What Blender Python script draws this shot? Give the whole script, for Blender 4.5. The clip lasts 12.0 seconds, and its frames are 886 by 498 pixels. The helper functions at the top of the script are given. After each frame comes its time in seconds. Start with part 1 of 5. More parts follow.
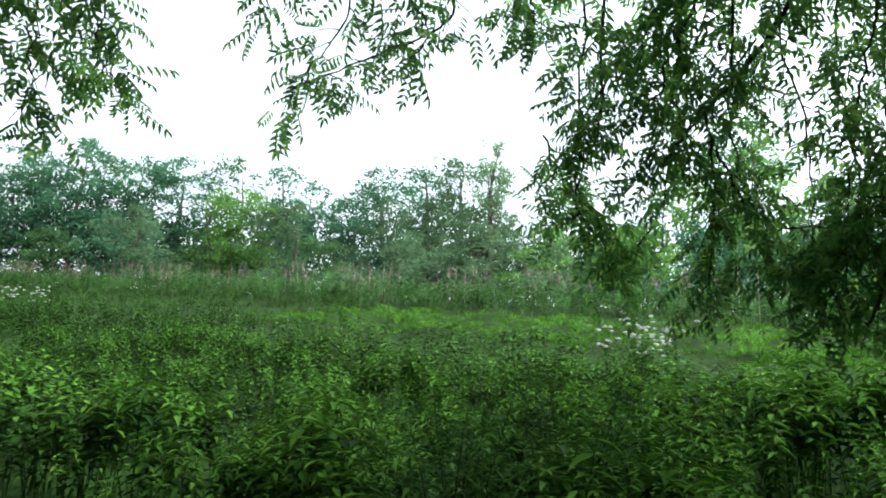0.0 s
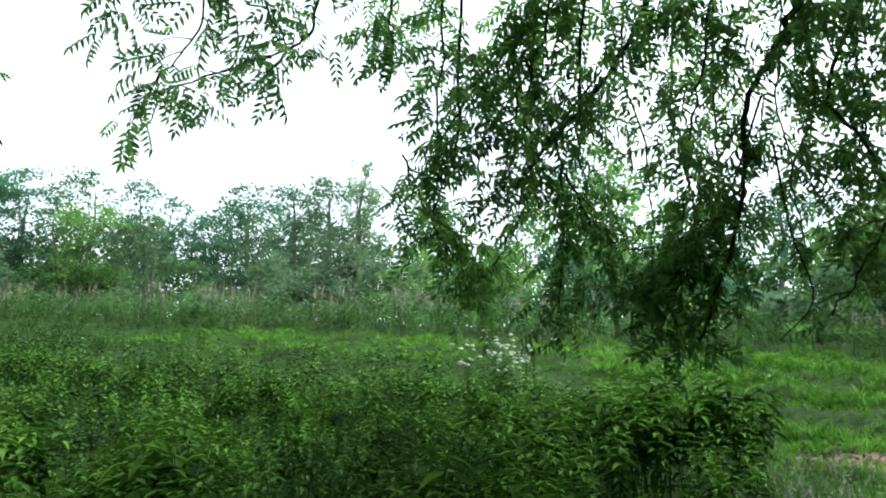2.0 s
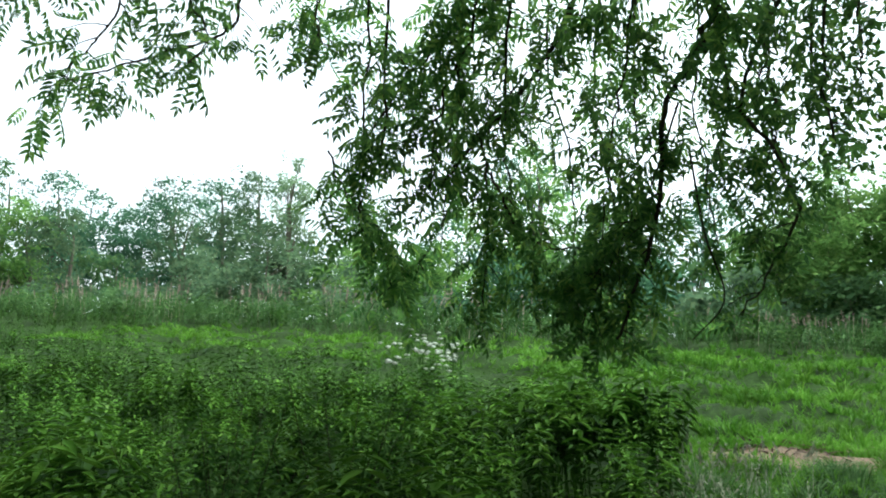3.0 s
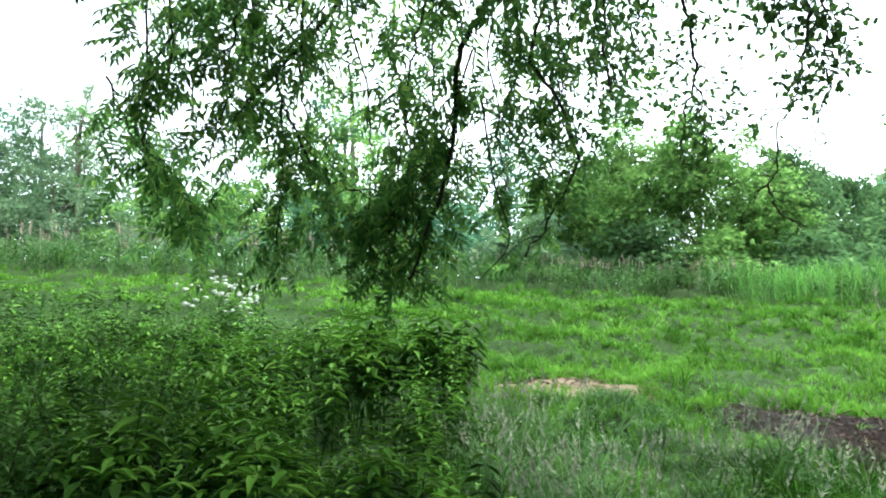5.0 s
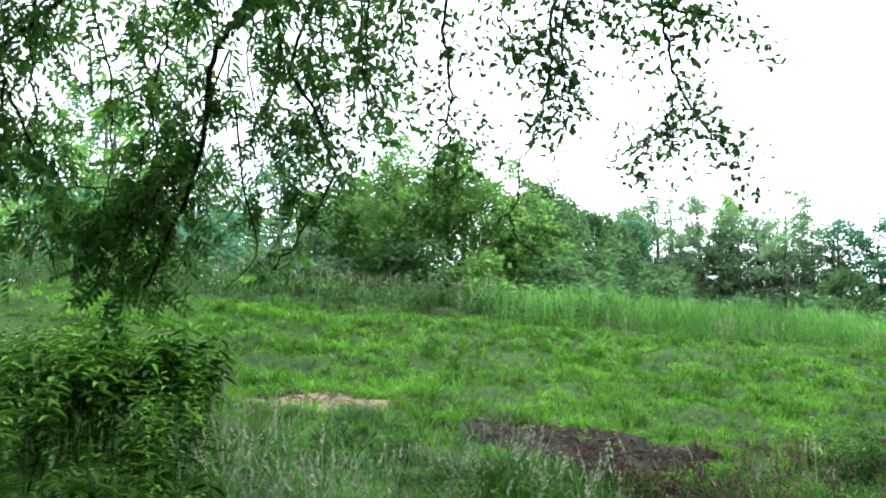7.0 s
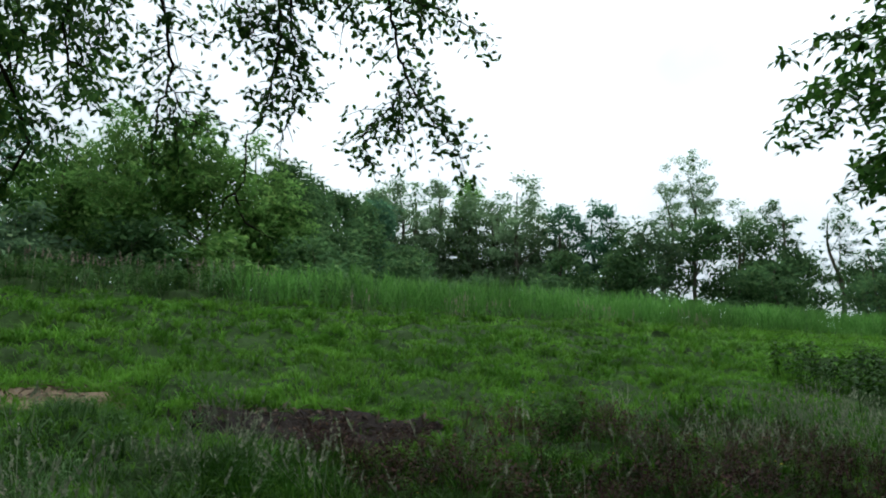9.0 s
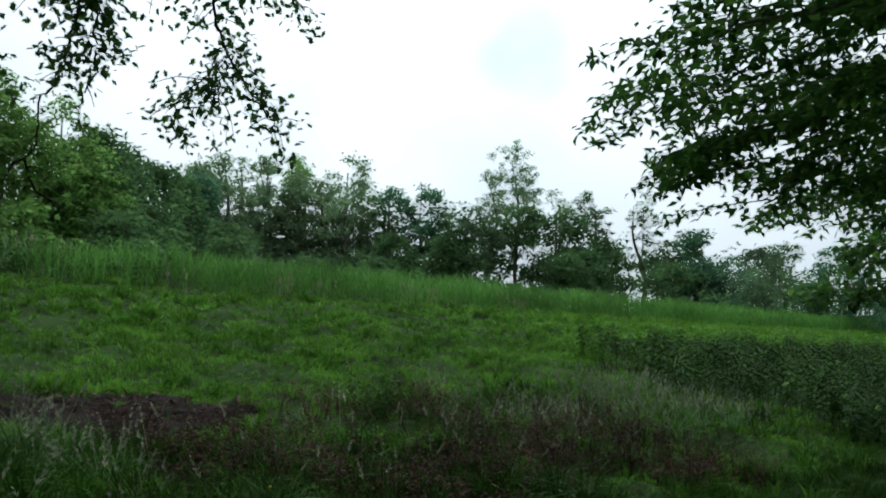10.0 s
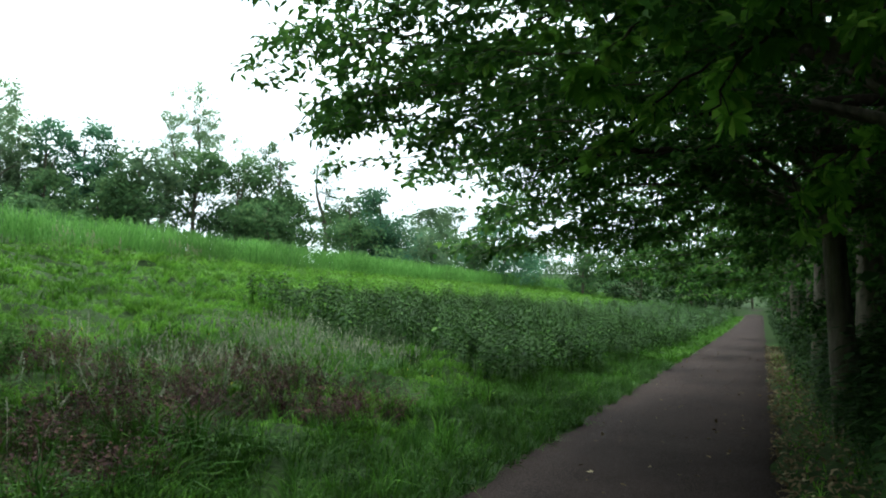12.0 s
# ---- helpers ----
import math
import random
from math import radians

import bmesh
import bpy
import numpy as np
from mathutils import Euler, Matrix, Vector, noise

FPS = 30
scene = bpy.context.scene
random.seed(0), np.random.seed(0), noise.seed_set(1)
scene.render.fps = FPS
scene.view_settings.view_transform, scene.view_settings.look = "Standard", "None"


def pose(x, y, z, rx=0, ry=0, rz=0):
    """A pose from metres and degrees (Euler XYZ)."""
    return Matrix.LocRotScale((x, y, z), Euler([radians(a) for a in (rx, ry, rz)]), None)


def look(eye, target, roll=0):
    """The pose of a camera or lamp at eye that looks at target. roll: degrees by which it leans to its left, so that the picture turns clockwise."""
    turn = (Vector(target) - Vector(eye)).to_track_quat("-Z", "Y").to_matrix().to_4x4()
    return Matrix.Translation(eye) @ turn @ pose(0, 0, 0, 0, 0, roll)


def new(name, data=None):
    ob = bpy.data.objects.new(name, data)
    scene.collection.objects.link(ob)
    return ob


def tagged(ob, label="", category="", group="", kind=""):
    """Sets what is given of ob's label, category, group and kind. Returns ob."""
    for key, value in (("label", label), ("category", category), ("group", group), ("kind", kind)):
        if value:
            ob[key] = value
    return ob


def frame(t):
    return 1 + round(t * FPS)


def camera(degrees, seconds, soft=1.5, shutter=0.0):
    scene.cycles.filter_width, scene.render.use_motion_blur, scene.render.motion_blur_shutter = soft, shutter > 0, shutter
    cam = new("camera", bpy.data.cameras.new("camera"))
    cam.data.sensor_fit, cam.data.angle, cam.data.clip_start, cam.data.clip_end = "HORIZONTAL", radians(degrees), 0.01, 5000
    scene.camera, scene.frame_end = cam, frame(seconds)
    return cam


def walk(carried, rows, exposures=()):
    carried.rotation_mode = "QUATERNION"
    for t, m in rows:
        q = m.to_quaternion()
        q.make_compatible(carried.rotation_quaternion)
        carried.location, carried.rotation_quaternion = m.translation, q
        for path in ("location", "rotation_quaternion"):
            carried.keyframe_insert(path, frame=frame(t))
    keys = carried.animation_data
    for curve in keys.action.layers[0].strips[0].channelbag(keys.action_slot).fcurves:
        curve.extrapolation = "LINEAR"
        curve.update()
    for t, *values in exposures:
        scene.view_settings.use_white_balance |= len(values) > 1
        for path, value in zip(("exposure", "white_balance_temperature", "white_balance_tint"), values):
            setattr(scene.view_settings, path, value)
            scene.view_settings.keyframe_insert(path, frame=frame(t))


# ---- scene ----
# The shot is a slow turn on the spot: x runs along the tarmac path, y up the meadow bank, z up.
cam = camera(60.7, 12.0, soft=2.0)
METRES, EYE, TILT, LEAN, TURN = 1.0, 1.55, 9.3, -3.0, 34.0
ROWS = [
    (0.0, 0.0, 0.0, 0.0, 0.0, 0.0, -0.0),
    (0.5, 0.0189, 0.0033, -0.007, -2.05, 0.15, -0.17),
    (1.0, 0.0336, 0.0031, -0.0103, -3.49, 0.68, 0.04),
    (1.5, 0.0629, 0.0117, -0.0145, -7.97, 0.92, -0.05),
    (2.0, 0.0807, 0.011, -0.009, -9.85, 1.54, -0.26),
    (2.5, 0.0978, 0.0079, -0.0077, -11.15, 1.7, 0.06),
    (3.0, 0.1338, 0.0081, -0.0092, -14.98, 1.45, -0.85),
    (5.0, 0.2497, -0.0239, -0.016, -29.03, -2.57, -1.93),
    (5.5, 0.2871, -0.039, -0.028, -33.27, -2.58, -2.3),
    (6.0, 0.3261, -0.0533, -0.0314, -37.4, -2.29, -2.61),
    (6.5, 0.3631, -0.0823, -0.0147, -41.66, -1.26, -4.61),
    (8.5, 0.4938, -0.1989, 0.0266, -59.35, 0.05, -5.07),
    (9.0, 0.5214, -0.2335, 0.033, -64.6, 0.0, -6.14),
    (9.5, 0.5416, -0.2651, 0.0347, -69.27, -0.02, -6.79),
    (10.0, 0.5664, -0.3091, 0.0454, -77.52, 0.15, -7.79),
    (10.5, 0.5848, -0.3657, 0.0437, -83.01, 0.07, -8.47),
    (11.0, 0.6003, -0.4604, 0.0338, -91.22, 0.43, -9.28),
    (11.5, 0.6049, -0.5064, 0.0226, -95.05, 0.71, -10.09),
    (12.0, 0.6009, -0.5847, 0.0158, -101.28, 0.36, -10.29),
]
EXPOSURES = [(t, e, 6050, 8) for t, e in ((0.0, -0.12), (3.0, -0.1), (5.0, 0.72), (6.5, 0.68), (8.5, -0.75), (9.5, -1.4), (11.0, -1.3), (11.5, -0.74), (12.0, -0.22))]
walk(cam, [(t, pose(0, 0, EYE, TILT, LEAN, TURN) @ pose(METRES * x, METRES * y, METRES * z, 90 + pitch, roll, yaw)) for t, x, y, z, yaw, pitch, roll in ROWS], EXPOSURES)

# ---- sky and sun ----
SUN_AZ, SUN_EL = radians(42), radians(58)      # azimuth from +x towards +y
SUN_WAY = Vector((math.cos(SUN_EL) * math.cos(SUN_AZ), math.cos(SUN_EL) * math.sin(SUN_AZ), math.sin(SUN_EL)))
world = bpy.data.worlds.new("overcast_sky")
scene.world = world
world.use_nodes = True
wn, wl = world.node_tree.nodes, world.node_tree.links
wn.clear()
w_out, w_bg = wn.new("ShaderNodeOutputWorld"), wn.new("ShaderNodeBackground")
w_sky, w_mix = wn.new("ShaderNodeTexSky"), wn.new("ShaderNodeMix")
w_sky.sky_type, w_sky.sun_disc, w_sky.sun_elevation, w_sky.sun_rotation = "NISHITA", False, SUN_EL, radians(90) - SUN_AZ
w_dim = wn.new("ShaderNodeVectorMath")
w_dim.operation = "SCALE"
w_dim.inputs["Scale"].default_value = 0.4
w_co, w_noise, w_ramp = wn.new("ShaderNodeTexCoord"), wn.new("ShaderNodeTexNoise"), wn.new("ShaderNodeValToRGB")
w_noise.inputs["Scale"].default_value, w_noise.inputs["Detail"].default_value = 2.6, 5
w_ramp.color_ramp.elements[0].position, w_ramp.color_ramp.elements[1].position = 0.22, 0.32
w_tone, w_tramp = wn.new("ShaderNodeTexNoise"), wn.new("ShaderNodeValToRGB")
w_tone.inputs["Scale"].default_value, w_tone.inputs["Detail"].default_value = 4.0, 4
w_tramp.color_ramp.elements[0].position, w_tramp.color_ramp.elements[1].position = 0.28, 0.62
w_tramp.color_ramp.elements[0].color, w_tramp.color_ramp.elements[1].color = (1.7, 1.88, 1.98, 1), (2.05, 2.2, 2.25, 1)
w_mix.data_type = "RGBA"
wl.new(w_co.outputs["Generated"], w_noise.inputs["Vector"])
wl.new(w_co.outputs["Generated"], w_tone.inputs["Vector"])
wl.new(w_noise.outputs["Fac"], w_ramp.inputs["Fac"])
wl.new(w_tone.outputs["Fac"], w_tramp.inputs["Fac"])
# a small opening of blue in the cloud
g_dot, g_noise, g_sum, g_map, g_mul = (wn.new("ShaderNodeVectorMath"), wn.new("ShaderNodeTexNoise"), wn.new("ShaderNodeMath"), wn.new("ShaderNodeMapRange"), wn.new("ShaderNodeMath"))
g_dot.operation, g_sum.operation, g_mul.operation = "DOT_PRODUCT", "MULTIPLY_ADD", "MULTIPLY"
g_dot.inputs[1].default_value, g_noise.inputs["Scale"].default_value, g_sum.inputs[1].default_value = (0.727, 0.597, 0.340), 7.0, 0.009
g_map.inputs["From Min"].default_value, g_map.inputs["From Max"].default_value = 1.0022, 1.0044
g_map.inputs["To Min"].default_value, g_map.inputs["To Max"].default_value = 1.0, 0.55
wl.new(w_co.outputs["Generated"], g_dot.inputs[0])
wl.new(w_co.outputs["Generated"], g_noise.inputs["Vector"])
wl.new(g_noise.outputs["Fac"], g_sum.inputs[0])
wl.new(g_dot.outputs["Value"], g_sum.inputs[2])
wl.new(g_sum.outputs[0], g_map.inputs["Value"])
wl.new(w_ramp.outputs["Color"], g_mul.inputs[0])
wl.new(g_map.outputs["Result"], g_mul.inputs[1])
wl.new(g_mul.outputs[0], w_mix.inputs["Factor"])
wl.new(w_sky.outputs["Color"], w_dim.inputs[0])
wl.new(w_dim.outputs["Vector"], w_mix.inputs["A"])
# the cloud is brighter towards the veiled sun
w_dot, w_pos, w_pow, w_add, w_glow = (wn.new("ShaderNodeVectorMath"), wn.new("ShaderNodeMath"), wn.new("ShaderNodeMath"), wn.new("ShaderNodeMath"), wn.new("ShaderNodeVectorMath"))
w_dot.operation, w_pos.operation, w_pow.operation, w_add.operation, w_glow.operation = "DOT_PRODUCT", "MAXIMUM", "POWER", "MULTIPLY_ADD", "SCALE"
w_dot.inputs[1].default_value, w_pos.inputs[1].default_value, w_pow.inputs[1].default_value = SUN_WAY, 0.0, 3.0
w_add.inputs[1].default_value, w_add.inputs[2].default_value = 1.6, 0.85
wl.new(w_co.outputs["Generated"], w_dot.inputs[0])
wl.new(w_dot.outputs["Value"], w_pos.inputs[0])
wl.new(w_pos.outputs[0], w_pow.inputs[0])
wl.new(w_pow.outputs[0], w_add.inputs[0])
wl.new(w_tramp.outputs["Color"], w_glow.inputs[0])
wl.new(w_add.outputs[0], w_glow.inputs["Scale"])
wl.new(w_glow.outputs["Vector"], w_mix.inputs["B"])
wl.new(w_mix.outputs["Result"], w_bg.inputs["Color"])
w_bg.inputs["Strength"].default_value = 1.0
wl.new(w_bg.outputs["Background"], w_out.inputs["Surface"])
sun = new("sun", bpy.data.lights.new("sun", "SUN"))
sun.data.energy, sun.data.angle, sun.data.color = 4.6, radians(20), (1.0, 0.96, 0.88)
sun.matrix_world = look(SUN_WAY * 80, (0, 0, 0))


# ---- materials ----
def leaf_material(name, dark, light, warm=(0.2, 0.2, 0.03), through_light=0.35, rough=0.5, patch=0.8, gloss=0.03):
    """Leaf or blade: each one its own green, patches over metres, light shining through."""
    m = bpy.data.materials.new(name)
    m.use_nodes = True
    n, l = m.node_tree.nodes, m.node_tree.links
    n.clear()
    out, mix = n.new("ShaderNodeOutputMaterial"), n.new("ShaderNodeMixShader")
    bs, tr = n.new("ShaderNodeBsdfPrincipled"), n.new("ShaderNodeBsdfTranslucent")
    geo, ramp = n.new("ShaderNodeNewGeometry"), n.new("ShaderNodeValToRGB")
    e = ramp.color_ramp.elements
    e[0].color, e[1].color = (*dark, 1), (*warm, 1)
    mid = e.new(0.8)
    mid.color = (*light, 1)
    co, ns, mul = n.new("ShaderNodeTexCoord"), n.new("ShaderNodeTexNoise"), n.new("ShaderNodeMix")
    ns.inputs["Scale"].default_value, ns.inputs["Detail"].default_value = patch, 3
    mul.data_type, mul.blend_type = "RGBA", "MULTIPLY"
    tone = n.new("ShaderNodeMapRange")
    tone.inputs["From Min"].default_value, tone.inputs["From Max"].default_value = 0.3, 0.7
    tone.inputs["To Min"].default_value, tone.inputs["To Max"].default_value = 0.55, 1.35
    comb = n.new("ShaderNodeCombineColor")
    l.new(geo.outputs["Random Per Island"], ramp.inputs["Fac"])
    l.new(co.outputs["Object"], ns.inputs["Vector"])
    l.new(ns.outputs["Fac"], tone.inputs["Value"])
    for k in ("Red", "Green", "Blue"):
        l.new(tone.outputs["Result"], comb.inputs[k])
    mul.inputs["Factor"].default_value = 1.0
    l.new(ramp.outputs["Color"], mul.inputs["A"])
    l.new(comb.outputs["Color"], mul.inputs["B"])
    l.new(mul.outputs["Result"], bs.inputs["Base Color"])
    l.new(mul.outputs["Result"], tr.inputs["Color"])
    bs.inputs["Roughness"].default_value = rough
    bs.inputs["Specular IOR Level"].default_value = gloss
    mix.inputs["Fac"].default_value = through_light
    l.new(bs.outputs[0], mix.inputs[1])
    l.new(tr.outputs[0], mix.inputs[2])
    l.new(mix.outputs[0], out.inputs["Surface"])
    return m


def rough_material(name, tones, scale=3.0, fine=40.0, bump=0.3, rough=0.9, stretch=(1, 1, 1)):
    """Soil, tarmac, bark: three tones mixed by coarse and fine noise, with fine relief."""
    m = bpy.data.materials.new(name)
    m.use_nodes = True
    n, l = m.node_tree.nodes, m.node_tree.links
    bs = n["Principled BSDF"]
    co, mp = n.new("ShaderNodeTexCoord"), n.new("ShaderNodeMapping")
    mp.inputs["Scale"].default_value = stretch
    a, b = n.new("ShaderNodeTexNoise"), n.new("ShaderNodeTexNoise")
    a.inputs["Scale"].default_value, a.inputs["Detail"].default_value = scale, 6
    b.inputs["Scale"].default_value, b.inputs["Detail"].default_value = fine, 4
    ramp, mix, bp = n.new("ShaderNodeValToRGB"), n.new("ShaderNodeMix"), n.new("ShaderNodeBump")
    e = ramp.color_ramp.elements
    e[0].position, e[1].position = 0.32, 0.68
    e[0].color, e[1].color = (*tones[0], 1), (*tones[1], 1)
    fr = n.new("ShaderNodeMapRange")
    fr.inputs["From Min"].default_value, fr.inputs["From Max"].default_value = 0.45, 0.75
    mix.data_type = "RGBA"
    l.new(co.outputs["Object"], mp.inputs["Vector"])
    l.new(mp.outputs["Vector"], a.inputs["Vector"])
    l.new(mp.outputs["Vector"], b.inputs["Vector"])
    l.new(a.outputs["Fac"], ramp.inputs["Fac"])
    l.new(b.outputs["Fac"], fr.inputs["Value"])
    l.new(fr.outputs["Result"], mix.inputs["Factor"])
    l.new(ramp.outputs["Color"], mix.inputs["A"])
    mix.inputs["B"].default_value = (*tones[2], 1)
    l.new(mix.outputs["Result"], bs.inputs["Base Color"])
    l.new(b.outputs["Fac"], bp.inputs["Height"])
    bp.inputs["Strength"].default_value, bp.inputs["Distance"].default_value = bump, 0.02
    l.new(bp.outputs["Normal"], bs.inputs["Normal"])
    bs.inputs["Roughness"].default_value = rough
    bs.inputs["Specular IOR Level"].default_value = 0.06
    return m


M_GROUND = rough_material("meadow_soil", ((0.01, 0.02, 0.005), (0.02, 0.046, 0.008), (0.032, 0.068, 0.012)), 0.9, 14, 1.0)
M_TARMAC = rough_material("worn_tarmac", ((0.013, 0.0095, 0.0085), (0.025, 0.018, 0.015), (0.085, 0.063, 0.052)), 1.7, 70, 0.6, 0.9)
M_SOIL = rough_material("dark_soil", ((0.007, 0.0055, 0.005), (0.017, 0.013, 0.0115), (0.042, 0.033, 0.028)), 6, 50, 1.0)
M_STRAW = rough_material("trodden_straw", ((0.07, 0.055, 0.03), (0.17, 0.125, 0.08), (0.25, 0.19, 0.13)), 5, 60, 0.6, 0.9, (1, 4, 1))
M_BARK = rough_material("grey_bark", ((0.06, 0.053, 0.04), (0.17, 0.15, 0.115), (0.11, 0.115, 0.075)), 9, 60, 0.9, 0.9, (1, 1, 0.25))
M_TWIG = rough_material("dark_twig_bark", ((0.02, 0.016, 0.012), (0.05, 0.04, 0.03), (0.04, 0.035, 0.025)), 20, 120, 0.5)
# young tips are paler anyway; the two greens also carry top light and shade
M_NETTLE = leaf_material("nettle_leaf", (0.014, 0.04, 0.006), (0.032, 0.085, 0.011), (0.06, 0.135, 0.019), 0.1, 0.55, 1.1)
M_LIT_TIP = leaf_material("young_lit_nettle_leaf", (0.052, 0.135, 0.014), (0.09, 0.205, 0.023), (0.145, 0.28, 0.04), 0.15, 0.55, 1.1)
M_BRAMBLE = leaf_material("bramble_leaf", (0.01, 0.036, 0.005), (0.026, 0.078, 0.009), (0.075, 0.17, 0.022), 0.1, 0.55, 1.1)
M_HERB = leaf_material("grey_green_herb", (0.026, 0.072, 0.014), (0.07, 0.155, 0.034), (0.15, 0.26, 0.075), 0.3, 0.6)
M_TANGLE = leaf_material("grey_green_grass", (0.05, 0.115, 0.032), (0.11, 0.21, 0.075), (0.2, 0.3, 0.14), 0.3, 0.6)
M_GRASS = leaf_material("lush_grass", (0.065, 0.165, 0.016), (0.115, 0.27, 0.03), (0.16, 0.31, 0.045), 0.35, 0.5, 1.3)
# darker green of the tussocks stands for the shade under grass lumps
M_TUSSOCK = leaf_material("shade_dark_tussock_grass", (0.035, 0.1, 0.01), (0.07, 0.19, 0.018), (0.11, 0.24, 0.03), 0.3, 0.5, 0.7)
# grass by the path: the shade it stands in is put into its green
M_SHADY = leaf_material("shade_darkened_grass", (0.018, 0.055, 0.008), (0.042, 0.115, 0.014), (0.08, 0.17, 0.025), 0.2, 0.5, 0.9)
M_FOG = leaf_material("pale_seeding_grass", (0.15, 0.19, 0.12), (0.27, 0.3, 0.2), (0.38, 0.36, 0.28), 0.3, 0.7)
M_PLUME = leaf_material("dry_pinkish_plume", (0.2, 0.17, 0.13), (0.34, 0.28, 0.22), (0.43, 0.35, 0.29), 0.3, 0.8)
M_REED = leaf_material("green_reed", (0.06, 0.165, 0.03), (0.13, 0.3, 0.06), (0.19, 0.36, 0.1), 0.35, 0.5, 0.3)
M_STALK = leaf_material("dry_stalk", (0.05, 0.038, 0.03), (0.13, 0.1, 0.075), (0.24, 0.19, 0.14), 0.1, 0.8)
M_DOCK = leaf_material("reddish_dock", (0.025, 0.015, 0.014), (0.07, 0.038, 0.032), (0.12, 0.075, 0.045), 0.2, 0.7)
M_WHITE = leaf_material("white_petal", (0.55, 0.6, 0.5), (0.7, 0.73, 0.64), (0.78, 0.8, 0.72), 0.4, 0.7)
M_ASH = leaf_material("ash_leaf", (0.05, 0.125, 0.036), (0.12, 0.26, 0.055), (0.25, 0.41, 0.08), 0.55, 0.45)
M_OAK = leaf_material("small_hedge_leaf", (0.025, 0.065, 0.015), (0.055, 0.13, 0.025), (0.12, 0.21, 0.04), 0.4, 0.5)
M_MAPLE = leaf_material("canopy_leaf", (0.024, 0.072, 0.015), (0.065, 0.165, 0.028), (0.14, 0.28, 0.048), 0.38, 0.5)
M_CHESTNUT = leaf_material("broad_palmate_leaf", (0.08, 0.21, 0.025), (0.15, 0.36, 0.04), (0.26, 0.48, 0.07), 0.6, 0.45)
# wood and undergrowth by the path: deep shade put into a dark leaf green
M_IVY = leaf_material("shaded_wood_leaf", (0.013, 0.035, 0.01), (0.034, 0.08, 0.02), (0.07, 0.125, 0.028), 0.2, 0.45)
# far foliage: distance haze is put into these lighter, greyer greens
M_WOOD_A = leaf_material("hazed_woodland_leaf", (0.055, 0.14, 0.085), (0.12, 0.26, 0.14), (0.17, 0.32, 0.15), 0.45, 0.7, 0.25)
M_WOOD_B = leaf_material("hazed_olive_leaf", (0.085, 0.155, 0.085), (0.155, 0.255, 0.125), (0.2, 0.28, 0.135), 0.45, 0.7, 0.25)
M_WOOD_C = leaf_material("hazed_light_leaf", (0.11, 0.235, 0.06), (0.215, 0.4, 0.1), (0.3, 0.47, 0.13), 0.5, 0.7, 0.3)
M_WOOD_D = leaf_material("hazed_dark_leaf", (0.06, 0.13, 0.052), (0.12, 0.23, 0.085), (0.17, 0.28, 0.1), 0.45, 0.7, 0.25)
M_WOOD_E = leaf_material("hazed_silvery_leaf", (0.16, 0.26, 0.14), (0.27, 0.4, 0.21), (0.34, 0.45, 0.25), 0.45, 0.7, 0.25)
M_YELLOW = leaf_material("yellow_petal", (0.6, 0.45, 0.02), (0.75, 0.6, 0.04), (0.8, 0.7, 0.1), 0.3, 0.6)
M_LITTER = leaf_material("fallen_leaf", (0.07, 0.05, 0.025), (0.17, 0.13, 0.07), (0.3, 0.26, 0.16), 0.1, 0.7)


# ---- geometry helpers ----
class Build:
    """Collects triangles in numpy and links them as one mesh."""

    def __init__(self):
        self.v, self.t, self.n = [], [], 0

    def add(self, v, t):
        v, t = np.asarray(v, dtype=np.float32).reshape(-1, 3), np.asarray(t, dtype=np.int32).reshape(-1, 3)
        self.v.append(v)
        self.t.append(t + self.n)
        self.n += len(v)
        return self

    def arrays(self):
        return np.concatenate(self.v), np.concatenate(self.t)

    def link(self, name, material, parent=None, label="", smooth=False):
        v, t = self.arrays()
        me = bpy.data.meshes.new(name)
        me.vertices.add(len(v))
        me.vertices.foreach_set("co", v.ravel())
        me.loops.add(len(t) * 3)
        me.loops.foreach_set("vertex_index", t.ravel())
        me.polygons.add(len(t))
        me.polygons.foreach_set("loop_start", np.arange(0, len(t) * 3, 3, dtype=np.int32))
        me.polygons.foreach_set("loop_total", np.full(len(t), 3, dtype=np.int32))
        if smooth:
            me.polygons.foreach_set("use_smooth", np.ones(len(t), dtype=bool))
        me.materials.append(material)
        me.update(calc_edges=True)
        ob = new(name, me)
        if parent is not None:
            ob.parent = parent
        if label:
            tagged(ob, label)
        return ob


def unit(a):
    return a / np.maximum(np.linalg.norm(a, axis=-1, keepdims=True), 1e-9)


def stamp(b, tpl, at, ax, ay, az):
    """Lays the template at each place, with the scaled axes given."""
    v, t = tpl
    n, k = len(at), len(v)
    w = at[:, None, :] + v[None, :, 0:1] * ax[:, None, :] + v[None, :, 1:2] * ay[:, None, :] + v[None, :, 2:3] * az[:, None, :]
    b.add(w.reshape(-1, 3), (t[None] + (np.arange(n) * k)[:, None, None]).reshape(-1, 3))


def upright(rng, n, size, lean=0.12, wide=1.0):
    """Axes of n plants turned at random, of that height, leaning a little."""
    a = rng.uniform(0, 2 * np.pi, n)
    size = np.broadcast_to(size, n)[:, None]
    z = unit(np.stack([rng.normal(0, lean, n), rng.normal(0, lean, n), np.ones(n)], 1))
    x = unit(np.cross(np.stack([-np.sin(a), np.cos(a), np.zeros(n)], 1), z))
    return x * size * wide, np.cross(z, x) * size * wide, z * size


